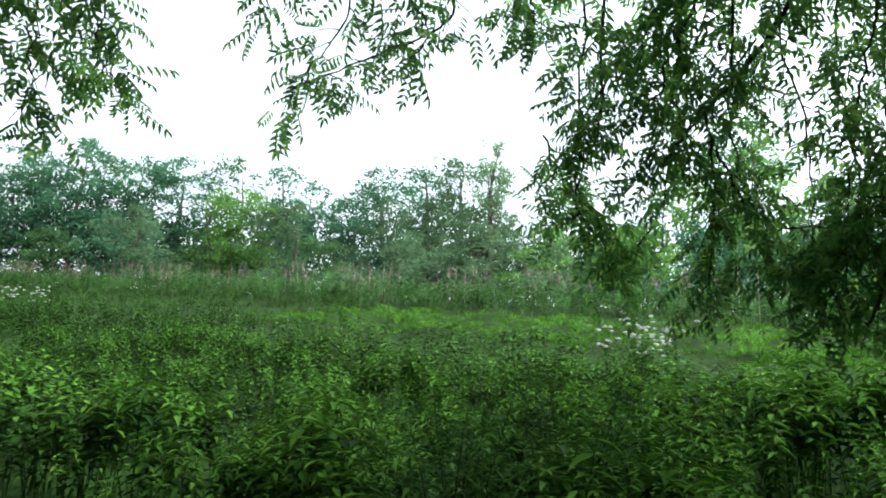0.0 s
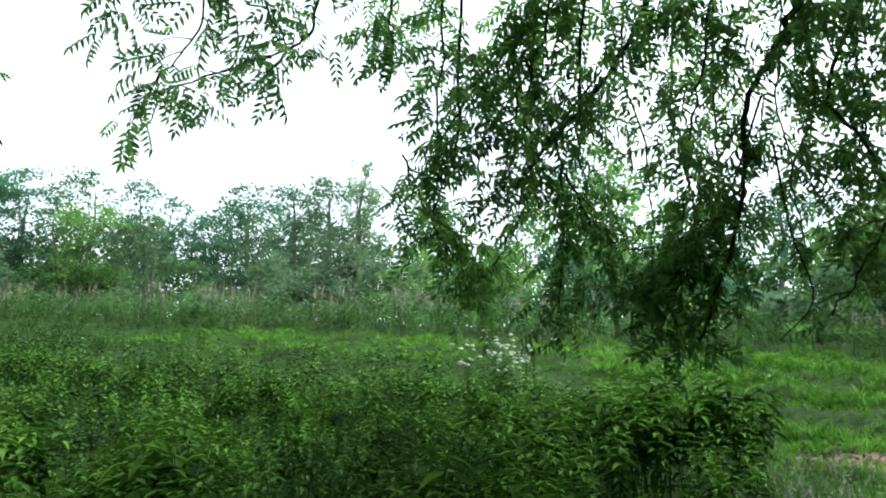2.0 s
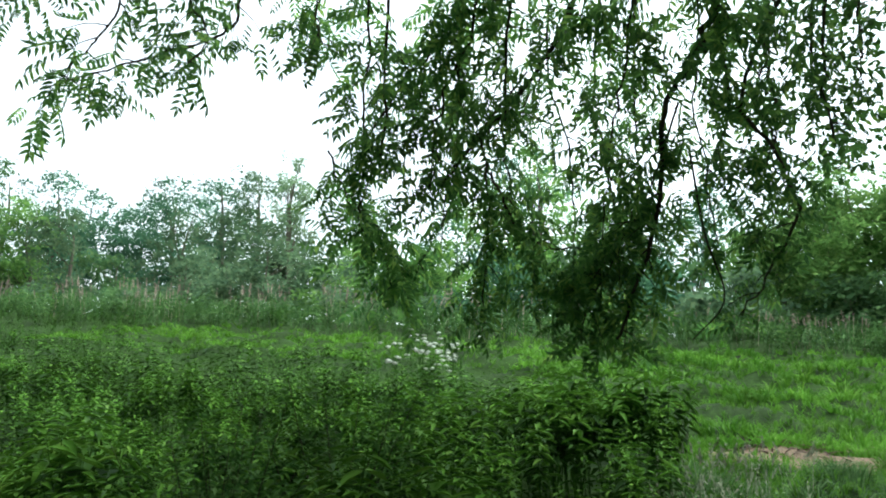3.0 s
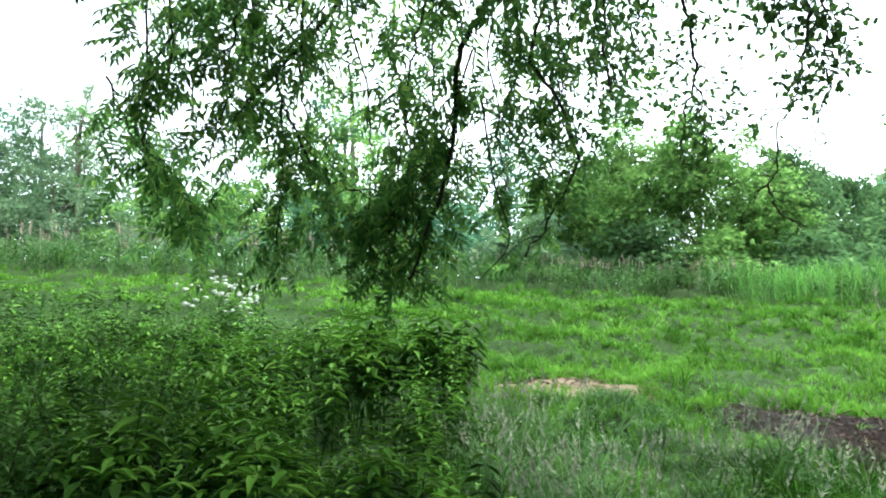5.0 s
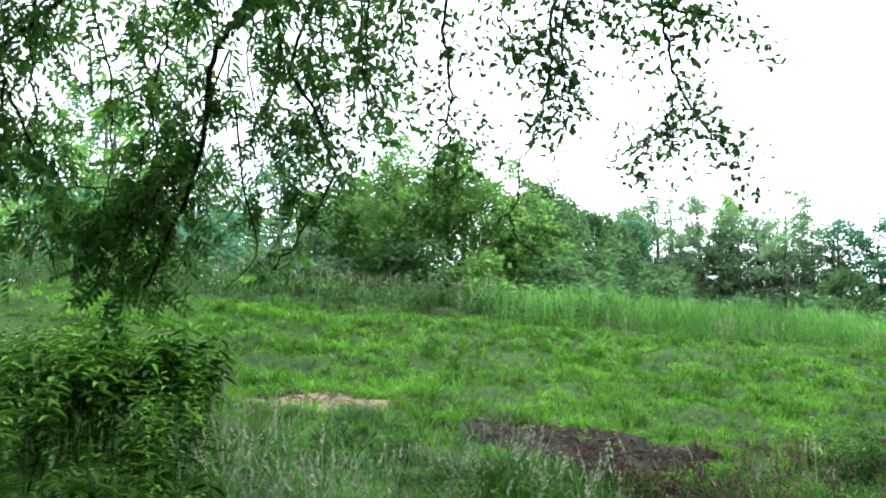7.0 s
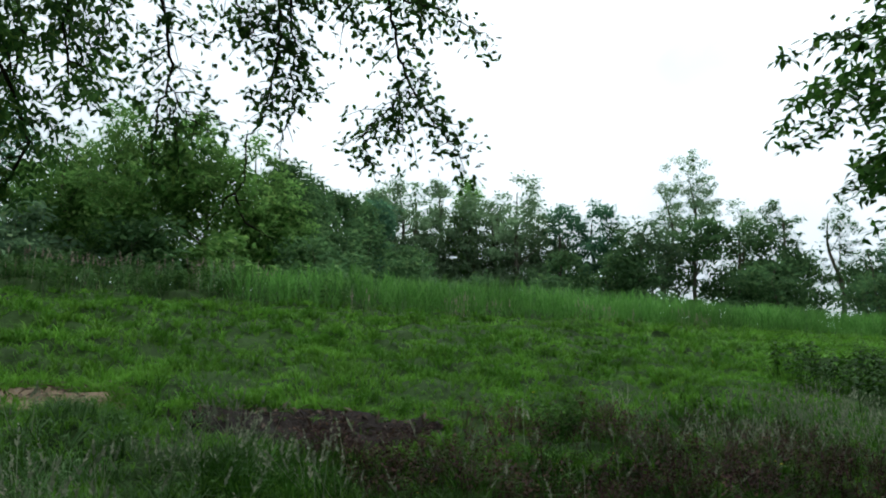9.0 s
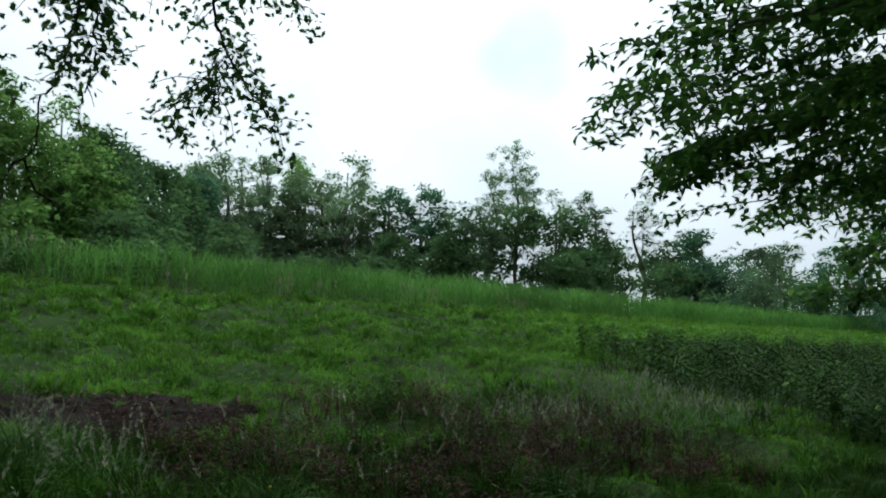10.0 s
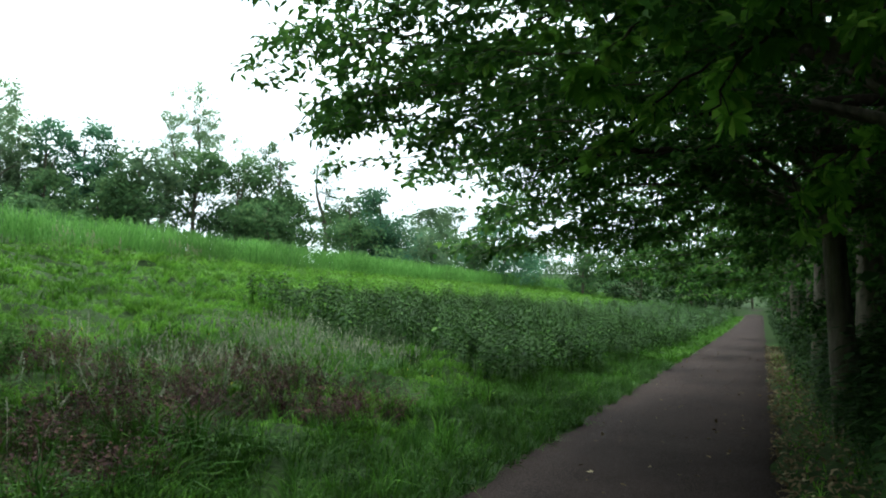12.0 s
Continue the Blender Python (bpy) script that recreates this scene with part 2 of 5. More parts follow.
def leaf_axes(rng, n, size, droop=0.2, tumble=0.5, out=None):
    """Axes of n leaves: x to the tip, z off the face. out: the way they grow."""
    d = rng.normal(0, 1, (n, 3))
    d[:, 2] = d[:, 2] * 0.5 - droop
    if out is not None:
        d = unit(d) * 0.6 + out
    x = unit(d)
    up = np.array([0, 0, 1.0]) + rng.normal(0, tumble, (n, 3))
    y = unit(np.cross(up, x))
    z = np.cross(x, y)
    s = np.broadcast_to(size, n)[:, None]
    return x * s, y * s, z * s


def tube(b, pts, radii, sides=6):
    """A tapered round stem through the points."""
    p = np.asarray(pts, dtype=float)
    r = np.interp(np.linspace(0, 1, len(p)), np.linspace(0, 1, len(radii)), radii)
    tan = unit(np.gradient(p, axis=0))
    ref = np.array([0.37, 0.91, 0.13])
    s = unit(np.cross(tan, ref))
    q = np.cross(tan, s)
    a = np.arange(sides) * 2 * np.pi / sides
    v = p[:, None] + r[:, None, None] * (np.cos(a)[None, :, None] * s[:, None] + np.sin(a)[None, :, None] * q[:, None])
    t = []
    for i in range(len(p) - 1):
        for j in range(sides):
            c, k = i * sides + j, i * sides + (j + 1) % sides
            t += [(c, k, k + sides), (c, k + sides, c + sides)]
    b.add(v.reshape(-1, 3), t)


def smooth_line(pts, n):
    """n points along a smooth line through the points given."""
    p = np.asarray(pts, dtype=float)
    if len(p) == 2:
        return p[0] + (p[1] - p[0]) * np.linspace(0, 1, n)[:, None]
    p = np.vstack([2 * p[0] - p[1], p, 2 * p[-1] - p[-2]])
    out = []
    for s in np.linspace(0, len(p) - 3 - 1e-6, n):
        i, f = int(s), s - int(s)
        a, c, d, e = p[i], p[i + 1], p[i + 2], p[i + 3]
        out.append(0.5 * (2 * c + (d - a) * f + (2 * a - 5 * c + 4 * d - e) * f * f + (3 * c - a - 3 * d + e) * f ** 3))
    return np.array(out)


def template(*pieces):
    b = Build()
    for v, t in pieces:
        b.add(v, t)
    return b.arrays()


LEAF = (np.array([(0, 0, 0), (0.42, 0.26, 0.05), (1, 0, -0.12), (0.42, -0.26, 0.05)], dtype=float), np.array([(0, 2, 1), (0, 3, 2)]))
LEAF_SLIM = (LEAF[0] * np.array([1, 0.55, 1]), LEAF[1])
LEAF_ROUND = (np.array([(0, 0, 0), (0.25, 0.27, 0.04), (0.7, 0.3, 0.0), (1, 0, -0.1), (0.7, -0.3, 0.0), (0.25, -0.27, 0.04)], dtype=float),
              np.array([(0, 3, 1), (1, 3, 2), (0, 5, 3), (5, 4, 3)]))


LEAF_POINT = (np.array([(0, 0, 0), (0.28, 0.21, 0.05), (0.62, 0.15, 0.0), (1, 0, -0.26), (0.62, -0.15, 0.0), (0.28, -0.21, 0.05)], dtype=float),
              np.array([(0, 3, 1), (1, 3, 2), (0, 5, 3), (5, 4, 3)]))
LEAF_LOBED = (np.array([(0, 0, 0), (0.2, 0.1, 0.02), (0.3, 0.3, 0.05), (0.48, 0.17, 0.02), (0.68, 0.33, 0.03), (0.78, 0.16, 0), (1, 0, -0.1), (0.78, -0.16, 0), (0.68, -0.33, 0.03), (0.48, -0.17, 0.02), (0.3, -0.3, 0.05), (0.2, -0.1, 0.02)], dtype=float),
              np.array([(1, 3, 2), (3, 5, 4), (0, 3, 1), (0, 6, 3), (3, 6, 5), (11, 10, 9), (9, 8, 7), (0, 11, 9), (0, 9, 6), (9, 7, 6)]))


def placed_leaf(at, way, size, width=1.0, up=(0, 0, 1), kind=LEAF):
    x = unit(np.asarray(way, dtype=float))
    y = unit(np.cross(np.asarray(up, dtype=float), x))
    z = np.cross(x, y)
    v = np.asarray(at) + size * (kind[0][:, 0:1] * x + width * kind[0][:, 1:2] * y + kind[0][:, 2:3] * z)
    return v, kind[1]


def strip(pts, width):
    """A flat tapering blade through the points."""
    p = np.asarray(pts, dtype=float)
    side = unit(np.cross(p[-1] - p[0], np.array([0.31, 0.17, 0.9])))
    v, t = [], []
    for i, q in enumerate(p[:-1]):
        w = width * (1 - i / (len(p) - 1)) ** 0.6
        v += [q - side * w / 2, q + side * w / 2]
        if i:
            t += [(2 * i - 2, 2 * i - 1, 2 * i + 1), (2 * i - 2, 2 * i + 1, 2 * i)]
    v.append(p[-1])
    k = len(v) - 1
    t.append((k - 2, k - 1, k))
    return np.array(v), np.array(t)


def rise(x, y):
    """Height of the ground: the path falls gently along x, the bank rises from its far verge."""
    x, y = np.asarray(x, dtype=float), np.asarray(y, dtype=float)
    z = -0.047 * 150 * np.tanh(x / 150)
    bank = 0.16 * np.clip(y - 2.5, 0, None)
    top = 3.36 + 0.09 * (y - 23.5)
    far = 3.99 - 0.02 * (y - 30.5)
    z = z + np.where(y < 23.5, bank, np.where(y < 30.5, top, np.maximum(far, 0.5)))
    return z + np.clip(-y - 1.0, 0, 6) * 0.12


def hummocks(x, y):
    """Small unevenness of the meadow, none on the path."""
    k = np.clip((y - 2.2) / 1.5, 0, 1) * np.clip((40 - np.abs(x)) / 20, 0, 1)
    k = k * (1 - 0.9 * np.exp(-((x - 1.0) / 1.4) ** 2 - ((y - 9.1) / 1.1) ** 2)) * (1 - 0.8 * np.exp(-((x - 3.5) / 1.6) ** 2 - ((y - 8.0) / 1.2) ** 2))
    return k * (0.11 * np.sin(2.6 * x + 2 * np.sin(1.1 * y)) * np.sin(2.9 * y + 1.5 * np.sin(0.9 * x)) + 0.07 * np.sin(1.9 * x + 1.3 * np.sin(0.8 * y)) * np.sin(1.7 * y + 0.7 * x) + 0.075 * np.sin(5.3 * x + 0.6 * y) * np.sin(3.9 * y - 1.1 * x))


def on_ground(x, y):
    return rise(x, y) + hummocks(x, y)


def spots(rng, n, x0, x1, y0, y1, keep=None):
    """n places on the ground in that stretch of the plan."""
    x, y = rng.uniform(x0, x1, n), rng.uniform(y0, y1, n)
    if keep is not None:
        k = keep(x, y)
        x, y = x[k], y[k]
    return np.stack([x, y, on_ground(x, y)], 1)


def wobble(x, y, s=1.0):
    return np.sin(x * 1.7 * s + 2.1 * np.sin(y * 0.9 * s)) * 0.5 + np.sin(y * 2.3 * s + 1.3 * np.sin(x * 1.1 * s)) * 0.5


def stuff(b, name, material, label, category):
    return tagged(b.link(name, material), label, category, kind="stuff")


# ---- ground and path ----
def make_ground():
    xs = np.unique(np.concatenate([np.array([-1500, -700, -350, -200, -130, -90]), np.arange(-70, -12, 1.0), np.arange(-12, 24, 0.25), np.arange(24, 100, 1.2), np.array([110, 150, 220, 400, 800, 1600])]))
    ys = np.unique(np.concatenate([np.array([-1500, -600, -250, -120, -60, -35]), np.arange(-24, -2, 1.0), np.arange(-2, 24, 0.25), np.arange(24, 80, 2.0), np.array([90, 130, 220, 450, 900, 1600])]))
    gx, gy = np.meshgrid(xs, ys)
    v = np.stack([gx, gy, on_ground(gx, gy)], -1).reshape(-1, 3)
    a = (np.arange(len(ys) - 1)[:, None] * len(xs) + np.arange(len(xs) - 1)[None]).ravel()
    t = np.concatenate([np.stack([a, a + 1, a + len(xs) + 1], 1), np.stack([a, a + len(xs) + 1, a + len(xs)], 1)])
    return tagged(Build().add(v, t).link("ground", M_GROUND, smooth=True), "grassy earth bank rising from the path to the reeds", "ground", kind="structure")


def make_path():
    b = Build()
    xs = np.unique(np.concatenate([np.arange(-60, -6, 2.0), np.arange(-6, 40, 0.2), np.arange(40, 150, 2.0)]))
    left = 2.1 + 0.05 * np.sin(xs * 1.7) + 0.04 * np.sin(xs * 4.1 + 1)
    right = -0.33 + 0.05 * np.sin(xs * 1.3 + 2) + 0.05 * np.sin(xs * 3.7)
    rows = []
    for f, dz in ((0, -0.03), (0.02, 0.018), (0.25, 0.03), (0.5, 0.035), (0.75, 0.03), (0.98, 0.018), (1, -0.03)):
        y = right + (left - right) * f
        rows.append(np.stack([xs, y, rise(xs, np.zeros_like(xs)) + dz], 1))
    k = len(xs)
    a = (np.arange(6)[:, None] * k + np.arange(k - 1)[None]).ravel()
    b.add(np.concatenate(rows), np.concatenate([np.stack([a, a + 1, a + k + 1], 1), np.stack([a, a + k + 1, a + k], 1)]))
    return tagged(b.link("path", M_TARMAC, smooth=True), "narrow worn tarmac footpath with ragged grassy edges", "path", kind="structure")


def make_patch(name, material, label, cx, cy, rx, ry, turn, seed, lumps=0.05):
    """A bare spot: a lumpy sheet lying on the ground, ragged at its rim."""
    rng = np.random.default_rng(seed)
    b = Build()
    rings, seg = 9, 48
    a = np.arange(seg) * 2 * np.pi / seg
    edge = 1 + 0.16 * np.sin(3 * a + seed) + 0.1 * np.sin(7 * a + 2 * seed) + 0.07 * rng.normal(0, 1, seg)
    v = [(cx, cy, float(on_ground(cx, cy)) + 0.05)]
    for i in range(1, rings + 1):
        f = i / rings
        px, py = f * rx * edge * np.cos(a), f * ry * edge * np.sin(a)
        x, y = cx + px * math.cos(turn) - py * math.sin(turn), cy + px * math.sin(turn) + py * math.cos(turn)
        z = on_ground(x, y) + 0.018 * (1 - f ** 4) + rng.uniform(-0.4, 1.0, seg) * lumps * (i < rings) + 0.012 - 0.05 * (i == rings)
        v += list(zip(x, y, z))
    t = [(0, 1 + j, 1 + (j + 1) % seg) for j in range(seg)]
    for i in range(rings - 1):
        for j in range(seg):
            c, d = 1 + i * seg + j, 1 + i * seg + (j + 1) % seg
            t += [(c, c + seg, d + seg), (c, d + seg, d)]
    b.add(v, t)
    return tagged(b.link(name, material), label, "soil", kind="structure")


make_ground()
make_path()
make_patch("bare_patch", M_STRAW, "trodden straw-coloured bare patch in the meadow grass", 0.85, 9.0, 0.98, 0.62, 0.1, 3, 0.012)
make_patch("dark_soil_patch", M_SOIL, "dark churned bare soil in the meadow", 3.45, 7.6, 1.45, 0.8, -0.55, 5, 0.06)


# ---- trees ----
def pads(rng, b, centres, per, pad, flat, size, kind=LEAF, droop=0.25, tumble=0.6):
    """Leaves gathered in uneven pads round the centres."""
    n = len(centres) * per
    c = np.repeat(centres, per, 0)
    w = np.repeat(rng.uniform(0.6, 1.3, len(centres)), per)[:, None]
    at = c + unit(rng.normal(0, 1, (n, 3))) * rng.uniform(0, 1, (n, 1)) ** 0.45 * 1.7 * np.array([pad, pad, pad * flat]) * w
    stamp(b, kind, at, *leaf_axes(rng, n, rng.uniform(0.7, 1.3, n) * size, droop, tumble))


def sprays(rng, wood, b, roots, ways, length, per, size, thick=0.16):
    """Leafy twigs that taper outwards from the roots along the ways."""
    n = len(roots)
    ln = rng.uniform(0.6, 1.2, n)[:, None] * length
    sag = np.array([0, 0, -0.18])
    for p, w, k in zip(roots, ways, ln):
        tube(wood, [p, p + w * k * 0.5 + sag * k * 0.2, p + w * k + sag * k], [0.009, 0.006, 0.003], 3)
    f = rng.uniform(0.0, 1.0, (n, per, 1)) ** 0.8
    at = roots[:, None] + ways[:, None] * ln[:, None] * f + sag * ln[:, None] * f ** 2
    at = at + rng.normal(0, 1, (n, per, 3)) * np.array([thick, thick, thick * 0.45]) * (1.1 - 0.75 * f)
    m = n * per
    stamp(b, LEAF, at.reshape(-1, 3), *leaf_axes(rng, m, rng.uniform(0.7, 1.3, m) * size, 0.3, 0.4, np.repeat(ways, per, 0) * 0.3))


def crown_points(rng, n, centre, radii, ragged=0.25, hollow=0.45):
    """Places of leaf pads in a lumpy crown, thicker towards its skin."""
    d = unit(rng.normal(0, 1, (n, 3)))
    s = rng.uniform(0, 6, 3)
    lump = 1 + ragged * (np.sin(3.1 * d[:, 0] + s[0] + 2 * d[:, 2]) + np.sin(4.3 * d[:, 1] + s[1]) * 0.7 + np.sin(5.2 * d[:, 2] + s[2] + 3 * d[:, 0]) * 0.5)
    r = (hollow + (1 - hollow) * rng.uniform(0, 1, n) ** 0.6) * lump
    return np.asarray(centre) + d * r[:, None] * np.asarray(radii)


def crown_lobes(rng, n, centre, radii, lobes=9, hollow=0.35):
    """Places of leaf pads on rounded lobes that build up the crown; most of them on each lobe's upper, outer skin."""
    c = unit(rng.normal(0, 1, (lobes, 3))) * rng.uniform(0.25, 0.6, (lobes, 1))
    c[1::3, 2] = -0.35 - 0.35 * rng.uniform(0, 1, len(c[1::3]))
    c[1::3, :2] *= 1.2
    c[0] = (rng.normal(0, 0.1), rng.normal(0, 0.1), 0.6)
    size = rng.uniform(0.42, 0.6, lobes)
    size[0] = 0.4
    pick = rng.integers(0, lobes, n)
    d = unit(rng.normal(0, 1, (n, 3)) + (0, 0, 0.3) + 0.5 * c[pick])
    r = hollow + (1 - hollow) * rng.uniform(0, 1, n) ** 0.5
    return np.asarray(centre) + (c[pick] + d * (size[pick] * r)[:, None]) * np.asarray(radii) * (1.1, 1.1, 1.0)


def trunk_and_limbs(rng, b, base, top, radius, tips, sides=7, bend=0.25, lowest=0.12):
    """A leaning tapered trunk and a limb to each of the tips."""
    base, top = np.asarray(base, dtype=float), np.asarray(top, dtype=float)
    line = smooth_line([base, base + (top - base) * 0.35 + rng.normal(0, bend, 3) * (1, 1, 0), base + (top - base) * 0.7 + rng.normal(0, bend, 3) * (1, 1, 0), top], 12)
    line[0, 2] -= 0.2
    tube(b, line, [radius * 1.35, radius * 1.02, radius * 0.9, radius * 0.55, radius * 0.15], sides)
    h = top[2] - base[2]
    for tip in tips:
        f = np.clip((tip[2] - base[2]) / h * rng.uniform(0.45, 0.8), lowest, 0.9)
        k = f * 11
        at = line[int(k)] + (line[min(int(k) + 1, 11)] - line[int(k)]) * (k - int(k))
        mid = at + (tip - at) * 0.5 + np.array([0, 0, 0.12 * np.linalg.norm(tip - at)]) + rng.normal(0, 0.05, 3) * np.linalg.norm(tip - at)
        tube(b, smooth_line([at, mid, tip], 7), [radius * 0.38 * (1 - f * 0.5), radius * 0.2, radius * 0.05], 5)


def woodland_tree(name, label, x, y, height, rad, material, seed, clusters=110, per=45, leaf=0.26, low=0.06, pad=0.5, ragged=0.12, hollow=0.45, trunk=None, group="trees behind the reeds", lobes=9):
    """A whole tree standing on the ground; low: where its crown begins, as a share of the height."""
    rng = np.random.default_rng(seed)
    z = float(rise(x, y))
    tree = tagged(new(name), label, "tree", group)
    tree.location = (x, y, z)
    cz = height * (1 + low) / 2
    radii = (rad, rad, height * (1 - low) / 2 * 1.03)
    pts = crown_lobes(rng, clusters, (0, 0, cz), radii, lobes, hollow) if lobes else crown_points(rng, clusters, (0, 0, cz), radii, ragged, hollow)
    pts[:, 2] = np.clip(pts[:, 2], 0.3, height)
    wood = Build()
    trunk_and_limbs(rng, wood, (0, 0, 0), (rng.normal(0, 0.2), rng.normal(0, 0.2), height * 0.9), trunk or height * 0.016, pts[:: max(1, clusters // 12)])
    wood.link("trunk", M_BARK, tree, smooth=True)
    b = Build()
    pads(rng, b, pts, per, pad, 0.6, leaf)
    b.link("crown", material, tree)
    return tree


L_ROUND = "tall rounded green tree in leaf behind the meadow"
L_BUSH = "low spreading bush with soft green leaves behind the reeds"
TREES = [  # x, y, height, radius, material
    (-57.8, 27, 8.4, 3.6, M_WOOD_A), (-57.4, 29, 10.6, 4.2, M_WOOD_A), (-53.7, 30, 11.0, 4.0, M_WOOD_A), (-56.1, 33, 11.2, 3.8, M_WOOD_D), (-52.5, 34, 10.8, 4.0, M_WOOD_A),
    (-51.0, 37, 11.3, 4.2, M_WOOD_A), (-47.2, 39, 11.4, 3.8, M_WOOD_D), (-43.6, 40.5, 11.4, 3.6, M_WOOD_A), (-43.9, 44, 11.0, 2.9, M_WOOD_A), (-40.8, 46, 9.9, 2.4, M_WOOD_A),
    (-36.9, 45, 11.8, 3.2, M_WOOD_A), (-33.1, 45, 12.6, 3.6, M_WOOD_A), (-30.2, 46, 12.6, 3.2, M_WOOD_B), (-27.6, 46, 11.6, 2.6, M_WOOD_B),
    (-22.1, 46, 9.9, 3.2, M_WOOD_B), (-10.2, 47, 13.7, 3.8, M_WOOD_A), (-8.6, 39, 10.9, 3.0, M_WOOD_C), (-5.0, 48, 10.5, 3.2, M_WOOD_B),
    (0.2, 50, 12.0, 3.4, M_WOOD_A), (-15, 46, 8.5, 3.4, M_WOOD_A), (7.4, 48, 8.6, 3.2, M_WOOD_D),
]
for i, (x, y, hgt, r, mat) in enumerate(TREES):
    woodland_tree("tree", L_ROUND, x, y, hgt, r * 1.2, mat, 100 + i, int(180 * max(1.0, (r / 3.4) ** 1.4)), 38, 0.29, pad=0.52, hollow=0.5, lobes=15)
# the nearer clump of oaks where the reeds begin
for i, (x, y, hgt, r, mat) in enumerate([(2.6, 29.5, 5.4, 1.9, M_WOOD_C), (4.6, 28.2, 6.3, 2.5, M_WOOD_C), (6.9, 28.6, 6.5, 2.7, M_WOOD_C), (9.0, 29.6, 6.2, 2.5, M_WOOD_C), (11.0, 31, 5.8, 2.1, M_WOOD_D)]):
    woodland_tree("oak_tree", "spreading oak in fresh yellowish green leaf beyond the meadow", x, y, hgt, r, mat, 160 + i, 250, 46, 0.19, low=0.1, pad=0.33, hollow=0.4, lobes=13, group="clump of oaks")
TREES_FAR = [
    (13.4, 34, 5.6, 2.0, M_WOOD_D), (15.8, 38, 6.4, 2.4, M_WOOD_D), (19.4, 42, 7.2, 2.0, M_WOOD_D), (22.5, 47, 8.0, 2.2, M_WOOD_A), (23.5, 43, 4.6, 2.0, M_WOOD_D),
    (39.2, 47, 9.8, 2.4, M_WOOD_A), (41.4, 45, 9.9, 2.2, M_WOOD_A), (42.6, 43, 8.0, 2.6, M_WOOD_D), (35, 42, 5.0, 2.4, M_WOOD_D), (37.5, 39, 5.2, 2.8, M_WOOD_D), (39.4, 38, 7.2, 2.8, M_WOOD_B),
    (43.2, 36.5, 7.4, 3.0, M_WOOD_D), (44.2, 34, 6.8, 3.0, M_WOOD_D), (47, 34, 6.0, 3.0, M_WOOD_D), (51, 35, 5.2, 2.6, M_WOOD_D),
    (54.5, 28, 6.1, 2.6, M_WOOD_A), (56.5, 31, 6.2, 2.6, M_WOOD_D), (64.6, 29, 5.8, 3.2, M_WOOD_B), (70.9, 29, 6.9, 3.3, M_WOOD_D),
    (67.2, 22, 6.2, 3.6, M_WOOD_A), (79, 17, 6.9, 4.0, M_WOOD_D), (85, 12, 6.8, 4.5, M_IVY), (95, 7.5, 7.5, 3.6, M_IVY),
]
for i, (x, y, hgt, r, mat) in enumerate(TREES_FAR):
    woodland_tree("tree", "dense dark green tree at the far side of the meadow", x, y, hgt * 1.04, r * 1.12, mat, 200 + i, 140, 40, 0.3, low=0.0, pad=0.45, hollow=0.5)
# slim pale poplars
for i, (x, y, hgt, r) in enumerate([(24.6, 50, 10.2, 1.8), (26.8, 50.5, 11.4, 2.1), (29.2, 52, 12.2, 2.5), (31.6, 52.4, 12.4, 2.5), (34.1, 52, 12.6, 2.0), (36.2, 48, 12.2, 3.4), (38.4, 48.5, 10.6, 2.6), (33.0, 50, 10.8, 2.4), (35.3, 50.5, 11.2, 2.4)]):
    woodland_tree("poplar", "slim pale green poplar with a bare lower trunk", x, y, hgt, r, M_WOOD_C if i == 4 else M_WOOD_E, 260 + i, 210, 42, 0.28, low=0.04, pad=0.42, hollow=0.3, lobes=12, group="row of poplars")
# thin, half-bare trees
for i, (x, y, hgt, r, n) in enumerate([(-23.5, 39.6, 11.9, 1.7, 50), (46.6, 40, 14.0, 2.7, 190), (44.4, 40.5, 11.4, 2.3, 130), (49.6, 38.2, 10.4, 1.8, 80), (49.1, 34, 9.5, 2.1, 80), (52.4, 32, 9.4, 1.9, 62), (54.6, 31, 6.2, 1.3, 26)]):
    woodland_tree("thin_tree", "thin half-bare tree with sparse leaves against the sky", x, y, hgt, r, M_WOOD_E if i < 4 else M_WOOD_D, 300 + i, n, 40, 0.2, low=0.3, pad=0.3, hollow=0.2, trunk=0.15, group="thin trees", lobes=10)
# bushes along the edge of the wood
BUSHES = [(-52, 28, 3.8, 3.2, M_WOOD_D), (-48, 30, 4.2, 3.0, M_WOOD_A), (-40, 32, 3.8, 3.0, M_WOOD_D), (-30.5, 33, 3.6, 2.8, M_WOOD_D), (-25, 32, 3.4, 2.8, M_WOOD_B), (-14, 31, 3.2, 2.8, M_WOOD_B), (-8.5, 31, 3.2, 2.6, M_WOOD_A), (-2.5, 31, 3.0, 2.6, M_WOOD_A), (-39.4, 31, 6.4, 2.6, M_WOOD_C), (-37.4, 33, 6.8, 2.4, M_WOOD_C), (-34, 33, 6.4, 2.4, M_WOOD_B), (-30.1, 38, 7.9, 2.9, M_WOOD_B), (-25.3, 36, 6.4, 2.6, M_WOOD_B), (-22.3, 35, 5.1, 2.9, M_WOOD_B),
          (-44, 29, 5.2, 3.0, M_WOOD_B), (-17, 34, 4.4, 2.8, M_WOOD_C), (-11.5, 33, 4.4, 2.5, M_WOOD_C), (-5.5, 34, 4.2, 2.6, M_WOOD_B), (0, 36, 4.2, 2.6, M_WOOD_D)]
for i, (x, y, hgt, r, mat) in enumerate(BUSHES):
    woodland_tree("bush", L_BUSH, x, y, hgt, r, mat, 400 + i, 84, 34, 0.26, low=0.0, pad=0.4, hollow=0.5, group="bushes behind the reeds", lobes=7)
